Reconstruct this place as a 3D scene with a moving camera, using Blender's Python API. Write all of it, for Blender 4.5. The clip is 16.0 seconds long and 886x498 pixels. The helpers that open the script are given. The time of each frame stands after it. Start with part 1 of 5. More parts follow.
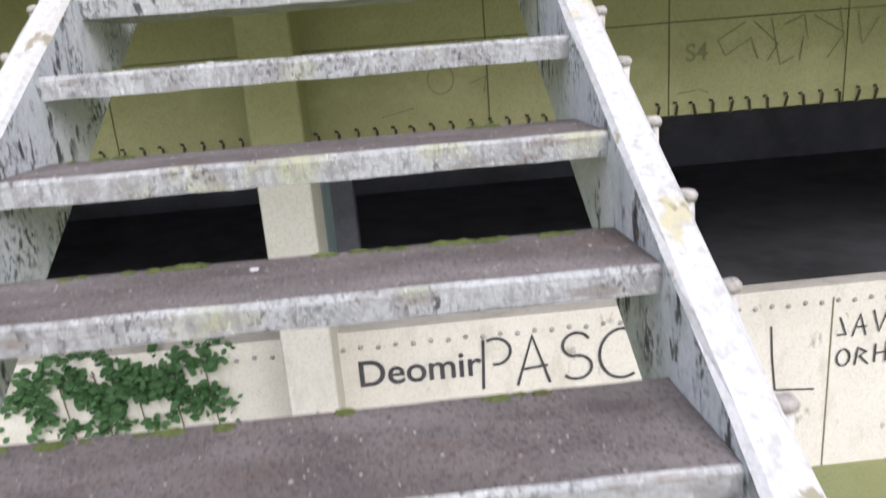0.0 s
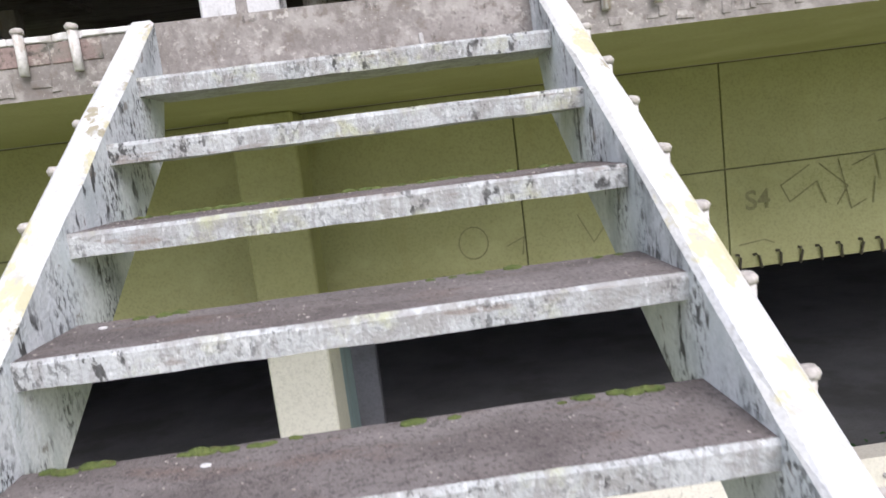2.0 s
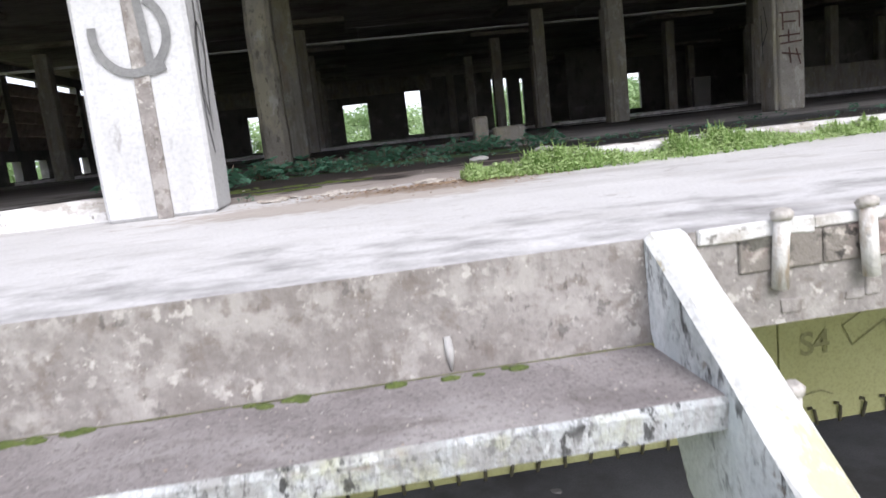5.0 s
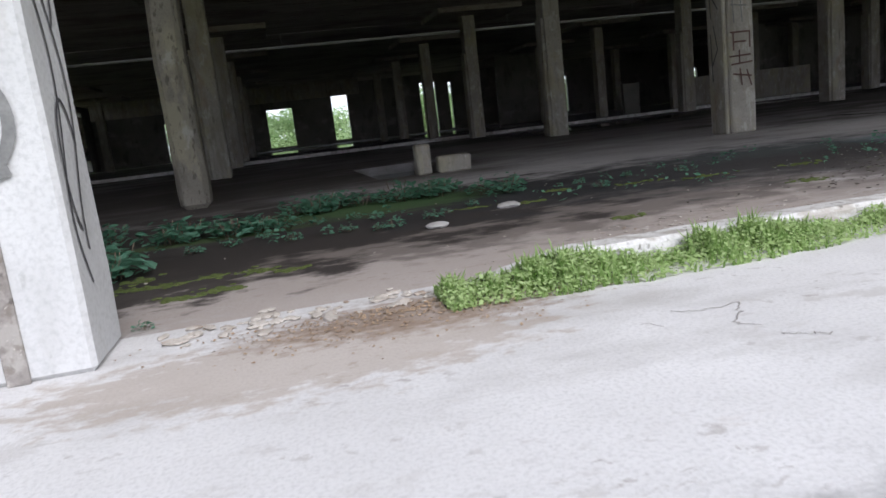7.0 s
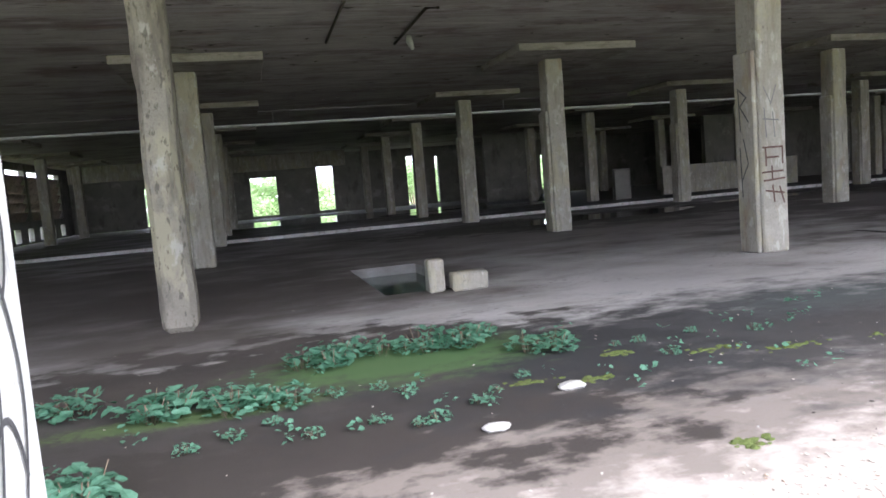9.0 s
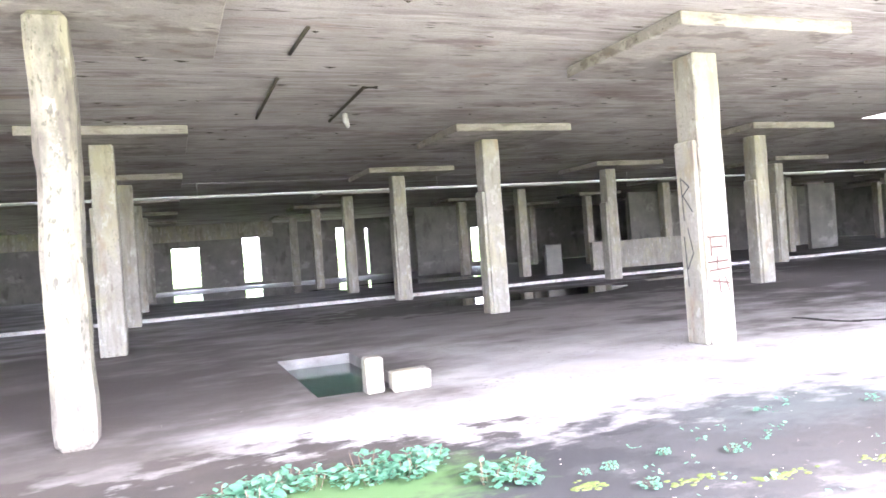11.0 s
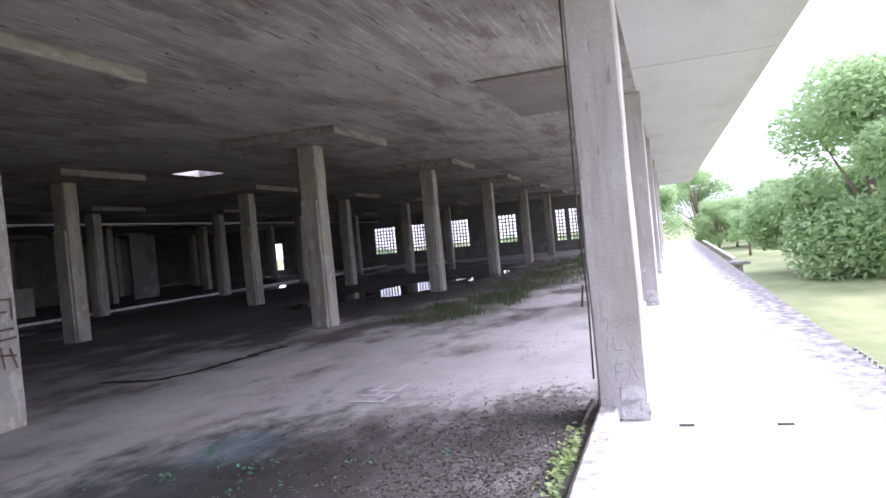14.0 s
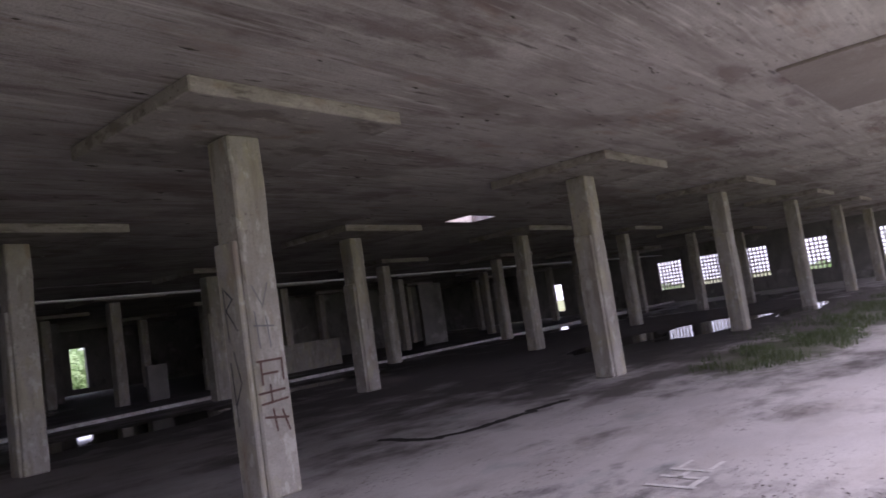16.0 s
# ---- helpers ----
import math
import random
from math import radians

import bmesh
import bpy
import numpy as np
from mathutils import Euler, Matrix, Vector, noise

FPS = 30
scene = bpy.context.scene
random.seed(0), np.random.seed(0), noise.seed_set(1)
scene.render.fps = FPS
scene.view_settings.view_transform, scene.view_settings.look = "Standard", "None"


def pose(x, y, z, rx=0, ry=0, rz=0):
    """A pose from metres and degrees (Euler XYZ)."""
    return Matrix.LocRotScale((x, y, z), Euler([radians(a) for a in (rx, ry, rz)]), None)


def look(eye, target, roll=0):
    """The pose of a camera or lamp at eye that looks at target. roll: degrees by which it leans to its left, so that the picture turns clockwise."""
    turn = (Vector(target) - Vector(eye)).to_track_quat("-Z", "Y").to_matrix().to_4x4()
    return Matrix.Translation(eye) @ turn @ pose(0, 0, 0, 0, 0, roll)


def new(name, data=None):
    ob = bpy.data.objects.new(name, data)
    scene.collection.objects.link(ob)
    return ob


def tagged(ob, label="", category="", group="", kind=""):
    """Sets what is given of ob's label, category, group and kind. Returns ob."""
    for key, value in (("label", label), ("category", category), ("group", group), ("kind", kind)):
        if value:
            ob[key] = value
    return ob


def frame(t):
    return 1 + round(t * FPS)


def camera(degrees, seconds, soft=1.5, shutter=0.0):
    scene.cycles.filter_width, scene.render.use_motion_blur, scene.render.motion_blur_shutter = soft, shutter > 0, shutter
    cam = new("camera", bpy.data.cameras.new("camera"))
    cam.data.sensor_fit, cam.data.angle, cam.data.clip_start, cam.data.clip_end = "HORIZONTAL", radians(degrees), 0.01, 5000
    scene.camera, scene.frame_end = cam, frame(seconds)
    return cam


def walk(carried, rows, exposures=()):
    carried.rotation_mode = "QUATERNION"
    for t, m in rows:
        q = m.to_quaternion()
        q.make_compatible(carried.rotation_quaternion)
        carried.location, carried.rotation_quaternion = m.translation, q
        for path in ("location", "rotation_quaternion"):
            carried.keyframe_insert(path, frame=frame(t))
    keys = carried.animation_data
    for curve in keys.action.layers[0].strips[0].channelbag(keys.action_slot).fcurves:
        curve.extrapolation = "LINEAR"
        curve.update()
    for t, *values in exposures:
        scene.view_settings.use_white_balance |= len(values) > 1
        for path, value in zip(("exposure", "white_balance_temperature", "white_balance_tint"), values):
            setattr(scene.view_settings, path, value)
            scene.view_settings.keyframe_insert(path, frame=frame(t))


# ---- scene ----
cam = camera(64.40, 16.0, soft=1.6, shutter=0.25)
PATH = [
    (0.0, pose(0.825, -3.237, -1.017, 74.52, 4.47, -3.93)),
    (0.3, pose(0.808, -3.118, -0.927, 78.40, 5.30, -4.60)),
    (0.5, pose(0.796, -3.039, -0.867, 78.99, 5.65, -5.28)),
    (1.0, pose(0.741, -2.832, -0.720, 81.09, 6.65, -4.34)),
    (1.5, pose(0.760, -2.638, -0.624, 81.39, 7.38, -4.49)),
    (2.0, pose(0.743, -2.457, -0.505, 81.46, 7.04, -3.64)),
    (2.5, pose(0.701, -2.234, -0.352, 80.90, 6.40, -2.06)),
    (3.0, pose(0.740, -2.020, -0.248, 80.69, 6.68, -2.10)),
    (3.5, pose(0.721, -1.823, -0.108, 80.28, 6.68, -4.08)),
    (4.0, pose(0.659, -1.634, 0.061, 78.72, 5.87, -5.09)),
    (4.5, pose(0.699, -1.467, 0.102, 79.06, 6.53, -6.26)),
    (5.0, pose(0.736, -1.218, 0.235, 80.43, 6.24, -7.74)),
    (7.5, pose(0.760, -0.113, 0.698, 79.61, 6.24, -15.41)),
    (8.0, pose(0.707, 0.147, 0.828, 80.07, 5.46, -16.82)),
    (8.5, pose(0.628, 0.402, 1.009, 82.49, 4.41, -15.48)),
    (11.0, pose(0.688, 1.180, 1.387, 89.90, 4.23, -21.20)),
    (11.5, pose(0.848, 1.299, 1.420, 89.83, 5.84, -29.12)),
    (12.0, pose(0.904, 1.345, 1.440, 89.76, 6.87, -39.54)),
    (12.5, pose(0.961, 1.357, 1.431, 88.62, 7.82, -50.99)),
    (13.0, pose(1.069, 1.361, 1.395, 88.54, 7.95, -60.06)),
    (13.5, pose(1.322, 1.509, 1.421, 88.19, 6.04, -68.91)),
    (14.0, pose(1.606, 1.609, 1.441, 89.32, 5.54, -72.32)),
    (14.5, pose(1.914, 1.734, 1.464, 91.27, 5.63, -70.68)),
    (15.0, pose(2.199, 1.879, 1.493, 93.29, 7.06, -67.31)),
    (15.5, pose(2.456, 2.001, 1.480, 95.22, 7.76, -57.89)),
    (16.0, pose(2.720, 2.136, 1.467, 95.31, 8.39, -49.54)),
]
EXPOSURES = [
    (0.0, 0.42, 6300, 20), (2.5, 0.72, 6280, 19), (5.0, 0.80, 6220, 17), (7.5, 0.55, 6080, 15), (8.0, 0.85, 6050, 17), (8.6, 1.78, 6000, 16), (10.8, 4.85, 5950, 24),
    (12.0, 4.75, 5850, 24), (12.5, 4.48, 5850, 24), (13.0, 3.42, 5800, 24), (13.5, 2.30, 5800, 26), (14.0, 1.55, 5750, 29), (14.5, 1.32, 5850, 32), (15.2, 1.22, 6000, 37), (16.0, 1.28, 6000, 37),
]
walk(cam, PATH, EXPOSURES)

# ---------------------------------------------------------------- light
world = bpy.data.worlds.new("overcast")
scene.world = world
world.use_nodes = True
wn = world.node_tree
sky = wn.nodes.new("ShaderNodeTexSky")
sky.sky_type = "NISHITA"
sky.sun_disc = False
sky.sun_elevation = radians(39)
sky.sun_rotation = radians(200)
sky.air_density, sky.dust_density, sky.ozone_density = 1.0, 1.0, 1.0
wn.nodes["Background"].inputs["Strength"].default_value = 0.14
cloud = wn.nodes.new("ShaderNodeMix")  # thick even cloud over the clear sky
cloud.data_type = "RGBA"
cloud.inputs["Factor"].default_value = 0.85
cloud.inputs[7].default_value = (6.6, 7.0, 7.7, 1)
wn.links.new(sky.outputs[0], cloud.inputs[6])
wn.links.new(cloud.outputs[2], wn.nodes["Background"].inputs["Color"])
sun_data = bpy.data.lights.new("sun", "SUN")
sun_data.energy, sun_data.angle, sun_data.color = 2.4, radians(42), (1.0, 0.97, 0.93)
sun = new("sun", sun_data)
sun.matrix_world = look((10.3, -28.2, 24.5), (0, 0, 0))

# ---------------------------------------------------------------- materials
def material(name, a, b, scale=2.0, rough=0.85, bump=0.25, bscale=45.0, layers=(), stretch=(1, 1, 1), metal=0.0, spec=0.3, spots=()):
    """Two tones of one surface with fine relief; each layer is (colour, noise stretch xyz, low, high, amount) and,
    where it keeps to larger patches, (stretch xyz, low, high) of those."""
    m = bpy.data.materials.new(name)
    m.use_nodes = True
    n, l = m.node_tree.nodes, m.node_tree.links
    bsdf = n["Principled BSDF"]
    geo = n.new("ShaderNodeNewGeometry")

    def grain(sx, sy, sz, detail=5.0):
        mp = n.new("ShaderNodeMapping")
        mp.inputs["Scale"].default_value = (sx, sy, sz)
        tex = n.new("ShaderNodeTexNoise")
        tex.inputs["Scale"].default_value = 1.0
        tex.inputs["Detail"].default_value = detail
        tex.inputs["Roughness"].default_value = 0.62
        l.new(geo.outputs["Position"], mp.inputs["Vector"])
        l.new(mp.outputs[0], tex.inputs["Vector"])
        return tex.outputs["Fac"]

    def ramp(fac, lo, hi):
        r = n.new("ShaderNodeMapRange")
        r.inputs["From Min"].default_value, r.inputs["From Max"].default_value = lo, hi
        l.new(fac, r.inputs["Value"])
        return r.outputs["Result"]

    def mix(fac, c1, c2):
        x = n.new("ShaderNodeMix")
        x.data_type = "RGBA"
        l.new(fac, x.inputs["Factor"])
        for c, k in ((c1, 6), (c2, 7)):
            if isinstance(c, tuple):
                x.inputs[k].default_value = (*c, 1)
            else:
                l.new(c, x.inputs[k])
        return x.outputs[2]

    col = mix(ramp(grain(*(scale * s for s in stretch)), 0.32, 0.68), a, b)
    fine = grain(bscale, bscale, bscale, 3.0)
    dark = tuple(c * 0.72 for c in a)
    half = n.new("ShaderNodeMath")
    half.operation = "MULTIPLY"
    half.inputs[1].default_value = 0.55
    l.new(ramp(fine, 0.45, 0.72), half.inputs[0])
    col = mix(half.outputs[0], col, dark)
    for colour, st, lo, hi, amount, *within in layers:
        k = n.new("ShaderNodeMath")
        k.operation = "MULTIPLY"
        k.inputs[1].default_value = amount
        l.new(ramp(grain(*st, 8.0), lo, hi), k.inputs[0])
        fac = k.outputs[0]
        if within:  # only inside larger patches
            k2 = n.new("ShaderNodeMath")
            k2.operation = "MULTIPLY"
            l.new(fac, k2.inputs[0])
            l.new(ramp(grain(*within[0][:3]), *within[0][3:]), k2.inputs[1])
            fac = k2.outputs[0]
        col = mix(fac, col, colour)
    for colour, cx, cy, rx, ry, amount, *soft in spots:  # an uneven patch round one place: stains, and shade painted into the hall floor
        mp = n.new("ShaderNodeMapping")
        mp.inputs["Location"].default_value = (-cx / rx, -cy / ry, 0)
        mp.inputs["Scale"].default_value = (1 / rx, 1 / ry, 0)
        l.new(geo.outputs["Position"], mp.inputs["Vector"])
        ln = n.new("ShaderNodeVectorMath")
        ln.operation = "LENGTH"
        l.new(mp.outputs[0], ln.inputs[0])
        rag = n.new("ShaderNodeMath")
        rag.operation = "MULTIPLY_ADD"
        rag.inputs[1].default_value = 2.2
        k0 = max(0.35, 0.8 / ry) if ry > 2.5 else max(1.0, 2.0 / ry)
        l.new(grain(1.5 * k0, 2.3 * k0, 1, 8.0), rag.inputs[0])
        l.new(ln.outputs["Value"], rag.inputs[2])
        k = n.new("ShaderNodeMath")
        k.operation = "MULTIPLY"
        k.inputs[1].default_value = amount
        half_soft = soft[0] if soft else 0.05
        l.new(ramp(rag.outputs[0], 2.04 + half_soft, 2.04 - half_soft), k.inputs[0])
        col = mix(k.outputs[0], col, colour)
    l.new(col, bsdf.inputs["Base Color"])
    bsdf.inputs["Roughness"].default_value = rough
    bsdf.inputs["Metallic"].default_value = metal
    bsdf.inputs["Specular IOR Level"].default_value = spec
    bp = n.new("ShaderNodeBump")
    bp.inputs["Strength"].default_value = bump
    bp.inputs["Distance"].default_value = 0.01
    l.new(fine, bp.inputs["Height"])
    l.new(bp.outputs[0], bsdf.inputs["Normal"])
    return m


BLACK = (0.025, 0.024, 0.022)
MOSS = (0.13, 0.16, 0.03)
M_TREAD = material("tread_top", (0.115, 0.098, 0.092), (0.20, 0.174, 0.162), 5, 0.8, 0.7, 170,
                   [((0.31, 0.285, 0.27), (2.0, 5, 5), 0.46, 0.70, 0.65), ((0.17, 0.11, 0.085), (4, 8, 4), 0.56, 0.68, 0.5), ((0.05, 0.042, 0.04), (120, 120, 120), 0.52, 0.60, 0.6),
                    ((0.33, 0.30, 0.28), (190, 190, 190), 0.60, 0.66, 0.7), ((0.55, 0.53, 0.5), (85, 85, 85), 0.70, 0.73, 0.85)])
M_TREADPALE = material("worn_top_tread", (0.20, 0.178, 0.172), (0.29, 0.265, 0.255), 5, 0.85, 0.5, 150,
                       [((0.40, 0.375, 0.36), (3, 5, 5), 0.46, 0.66, 0.7), ((0.13, 0.11, 0.10), (6, 10, 6), 0.56, 0.66, 0.6), ((0.08, 0.07, 0.065), (120, 120, 120), 0.54, 0.61, 0.5), ((0.55, 0.53, 0.5), (95, 95, 95), 0.66, 0.70, 0.85)])
M_PAINT = material("flaking_white_paint", (0.35, 0.365, 0.36), (0.48, 0.495, 0.485), 9, 0.8, 0.5, 110,
                   [((0.27, 0.262, 0.245), (12, 12, 16), 0.50, 0.60, 0.75), ((0.40, 0.41, 0.20), (6, 6, 6), 0.56, 0.68, 0.55), ((0.20, 0.15, 0.12), (5, 22, 30), 0.60, 0.66, 0.6),
                    ((0.27, 0.265, 0.255), (70, 70, 14), 0.50, 0.58, 0.6), (BLACK, (95, 95, 60), 0.52, 0.58, 0.6, (7, 7, 7, 0.48, 0.64)), (BLACK, (38, 38, 22), 0.57, 0.61, 0.85, (4, 4, 4, 0.50, 0.60)), ((0.66, 0.67, 0.66), (60, 60, 30), 0.60, 0.64, 0.4)])
M_STRINGER = material("weathered_stringer_paint", (0.52, 0.56, 0.57), (0.66, 0.68, 0.68), 4, 0.75, 0.4, 90,
                      [((0.17, 0.19, 0.185), (2.6, 2.6, 1.5), 0.54, 0.66, 0.7), ((0.44, 0.49, 0.49), (14, 14, 5), 0.50, 0.64, 0.6), (BLACK, (75, 75, 40), 0.50, 0.56, 0.9, (6, 6, 4, 0.48, 0.62)),
                       (BLACK, (30, 24, 9), 0.56, 0.61, 0.9, (3, 3, 3, 0.46, 0.56)), ((0.16, 0.13, 0.10), (12, 12, 12), 0.62, 0.66, 0.7)])
M_STRTOP = material("stringer_top_paint", (0.51, 0.52, 0.52), (0.59, 0.59, 0.57), 3, 0.75, 0.35, 90,
                    [((0.52, 0.50, 0.40), (3, 1.6, 1.6), 0.50, 0.70, 0.5), ((0.46, 0.42, 0.22), (6, 3.2, 3.2), 0.59, 0.62, 0.7), ((0.27, 0.24, 0.15), (9, 6, 6), 0.60, 0.63, 0.9), ((0.37, 0.365, 0.34), (40, 40, 40), 0.56, 0.64, 0.6)])
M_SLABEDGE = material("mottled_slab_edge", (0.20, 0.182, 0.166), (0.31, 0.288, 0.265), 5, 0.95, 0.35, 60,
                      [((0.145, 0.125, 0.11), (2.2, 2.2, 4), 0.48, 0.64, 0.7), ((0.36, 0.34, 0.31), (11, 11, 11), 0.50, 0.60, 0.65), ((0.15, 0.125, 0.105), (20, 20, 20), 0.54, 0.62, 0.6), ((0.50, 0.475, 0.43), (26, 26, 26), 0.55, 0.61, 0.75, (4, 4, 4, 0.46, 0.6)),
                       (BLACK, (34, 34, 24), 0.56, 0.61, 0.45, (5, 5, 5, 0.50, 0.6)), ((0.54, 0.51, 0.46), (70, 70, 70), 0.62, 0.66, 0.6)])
M_TERRACE = material("terrace_concrete", (0.56, 0.55, 0.54), (0.66, 0.65, 0.64), 1.4, 0.9, 0.25, 90,
                     [((0.33, 0.315, 0.295), (0.9, 2.0, 1), 0.50, 0.66, 0.5), ((0.40, 0.375, 0.35), (4, 6, 1), 0.54, 0.60, 0.5, (0.9, 1.3, 1, 0.46, 0.6)), ((0.35, 0.27, 0.2), (1.2, 2.2, 1), 0.62, 0.74, 0.5), ((0.30, 0.27, 0.25), (14, 20, 1), 0.58, 0.64, 0.6, (1.6, 2.4, 1, 0.48, 0.62))],
                     spots=[((0.19, 0.182, 0.175), 31.0, 0.0, 28.0, 0.62, 1.0, 0.35), ((0.33, 0.26, 0.20), 0.75, 1.6, 0.75, 0.3, 0.55, 0.15), ((0.20, 0.13, 0.08), 1.15, 1.88, 0.55, 0.22, 0.7, 0.3)])
# Broad spots at y 14 and 34: damp, plus the deep hall's shade painted in.
M_FLOOR = material("hall_floor_concrete", (0.42, 0.40, 0.395), (0.54, 0.52, 0.51), 0.5, 0.82, 0.25, 80,
                   [((0.29, 0.265, 0.25), (0.35, 0.8, 1), 0.52, 0.68, 0.7), ((0.18, 0.165, 0.155), (0.8, 1.3, 1), 0.62, 0.74, 0.4),
                    ((0.16, 0.22, 0.22), (0.7, 1.1, 1), 0.60, 0.72, 0.5), ((0.52, 0.50, 0.5), (2.2, 4, 1), 0.62, 0.7, 0.4), ((0.33, 0.29, 0.26), (1.1, 1.7, 1), 0.50, 0.62, 0.25), ((0.13, 0.11, 0.10), (11, 19, 1), 0.57, 0.62, 0.7, (0.9, 1.7, 1, 0.47, 0.6)), ((0.56, 0.54, 0.52), (16, 24, 1), 0.62, 0.66, 0.6, (1.3, 2.0, 1, 0.5, 0.62))],
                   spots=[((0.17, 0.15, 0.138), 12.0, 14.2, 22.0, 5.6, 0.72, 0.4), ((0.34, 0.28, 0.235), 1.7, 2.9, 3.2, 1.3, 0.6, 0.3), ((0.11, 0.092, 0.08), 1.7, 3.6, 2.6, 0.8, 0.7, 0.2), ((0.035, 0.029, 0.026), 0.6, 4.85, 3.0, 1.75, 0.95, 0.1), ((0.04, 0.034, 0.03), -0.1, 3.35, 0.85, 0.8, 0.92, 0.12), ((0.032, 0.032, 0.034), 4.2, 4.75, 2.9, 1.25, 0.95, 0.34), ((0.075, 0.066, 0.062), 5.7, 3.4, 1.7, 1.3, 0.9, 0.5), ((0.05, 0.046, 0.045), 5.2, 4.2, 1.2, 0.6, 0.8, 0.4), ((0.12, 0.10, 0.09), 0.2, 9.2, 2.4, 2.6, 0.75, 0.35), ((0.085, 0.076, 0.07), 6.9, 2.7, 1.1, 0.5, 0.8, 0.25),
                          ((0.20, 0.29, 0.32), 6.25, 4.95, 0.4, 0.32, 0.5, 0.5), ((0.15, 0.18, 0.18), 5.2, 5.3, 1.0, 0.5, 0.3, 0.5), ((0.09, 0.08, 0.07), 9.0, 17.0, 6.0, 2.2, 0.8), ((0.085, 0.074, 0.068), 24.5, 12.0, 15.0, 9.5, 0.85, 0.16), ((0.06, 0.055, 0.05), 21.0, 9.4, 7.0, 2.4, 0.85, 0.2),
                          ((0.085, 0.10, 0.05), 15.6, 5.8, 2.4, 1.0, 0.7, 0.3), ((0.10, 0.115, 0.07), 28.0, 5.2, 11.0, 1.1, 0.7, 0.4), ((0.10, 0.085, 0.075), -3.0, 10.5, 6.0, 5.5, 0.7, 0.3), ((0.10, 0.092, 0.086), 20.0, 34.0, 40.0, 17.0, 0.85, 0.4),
                          ((0.085, 0.17, 0.055), 1.5, 5.2, 0.95, 0.5, 0.7, 0.35), ((0.10, 0.16, 0.05), 0.2, 4.62, 0.75, 0.13, 0.65, 0.3)])
M_OLIVE = material("olive_wall_paint", (0.32, 0.31, 0.15), (0.39, 0.38, 0.205), 0.9, 0.8, 0.12, 60,
                   [((0.46, 0.45, 0.25), (1.3, 1.3, 2.2), 0.52, 0.72, 0.6), ((0.3, 0.27, 0.12), (4, 4, 1.2), 0.6, 0.74, 0.5)])
M_DADO = material("cream_dado_paint", (0.66, 0.63, 0.55), (0.74, 0.71, 0.63), 1.6, 0.8, 0.15, 60,
                  [((0.45, 0.42, 0.34), (4, 4, 1.5), 0.55, 0.72, 0.6), ((0.2, 0.19, 0.15), (9, 9, 4), 0.64, 0.72, 0.6)])
M_CONC = material("column_concrete", (0.29, 0.268, 0.23), (0.385, 0.36, 0.315), 2.2, 0.88, 0.35, 55,
                  [((0.38, 0.345, 0.22), (2.4, 2.4, 1.3), 0.50, 0.60, 0.5), ((0.50, 0.48, 0.43), (7, 7, 3.5), 0.57, 0.60, 0.5), ((0.21, 0.185, 0.145), (6, 6, 0.9), 0.50, 0.68, 0.75), ((0.15, 0.13, 0.11), (30, 30, 18), 0.58, 0.62, 0.7, (3, 3, 2, 0.48, 0.6)), ((0.13, 0.11, 0.09), (11, 11, 2.2), 0.60, 0.70, 0.65), ((0.26, 0.17, 0.11), (4, 4, 1.2), 0.60, 0.70, 0.45), ((0.60, 0.58, 0.53), (5, 5, 3), 0.62, 0.7, 0.5)])
M_WHITECOL = material("white_facade_column", (0.47, 0.47, 0.465), (0.55, 0.55, 0.54), 2.0, 0.8, 0.2, 55,
                      [((0.38, 0.375, 0.36), (5, 5, 0.9), 0.50, 0.70, 0.7), ((0.40, 0.37, 0.32), (3, 3, 2), 0.56, 0.66, 0.5), ((0.24, 0.23, 0.215), (14, 14, 5), 0.62, 0.70, 0.6)])
M_GREYCOL = material("worn_facade_column", (0.50, 0.47, 0.44), (0.60, 0.57, 0.535), 1.6, 0.85, 0.3, 55,
                     [((0.42, 0.37, 0.31), (2.0, 2.0, 0.9), 0.50, 0.60, 0.6), ((0.38, 0.34, 0.29), (7, 7, 0.7), 0.50, 0.70, 0.75), ((0.22, 0.19, 0.16), (16, 16, 3), 0.62, 0.72, 0.65), ((0.70, 0.68, 0.66), (3, 3, 2), 0.62, 0.68, 0.6)])
M_CEIL = material("board_marked_ceiling", (0.36, 0.325, 0.30), (0.50, 0.465, 0.43), 0.8, 0.9, 0.5, 40,
                  [((0.25, 0.215, 0.195), (0.45, 5, 1), 0.50, 0.64, 0.65), ((0.62, 0.585, 0.545), (0.7, 8, 1), 0.58, 0.68, 0.6), ((0.21, 0.175, 0.155), (0.42, 0.75, 1), 0.50, 0.64, 0.7),
                   ((0.30, 0.20, 0.15), (0.8, 2.2, 1), 0.60, 0.70, 0.5), ((0.60, 0.57, 0.53), (0.35, 0.6, 1), 0.58, 0.70, 0.45), ((0.10, 0.085, 0.075), (2.0, 14, 1), 0.60, 0.68, 0.8), ((0.17, 0.125, 0.115), (0.55, 1.3, 1), 0.56, 0.64, 0.6), ((0.70, 0.67, 0.63), (1.2, 26, 1), 0.54, 0.66, 0.6, (0.4, 0.5, 1, 0.42, 0.6)), ((0.15, 0.13, 0.115), (1.4, 24, 1), 0.58, 0.70, 0.5)])
M_CEILP = material("ceiling_patch", (0.24, 0.205, 0.185), (0.31, 0.27, 0.245), 1.2, 0.9, 0.3, 40, [((0.42, 0.39, 0.36), (1.5, 2.5, 1), 0.58, 0.68, 0.5)])
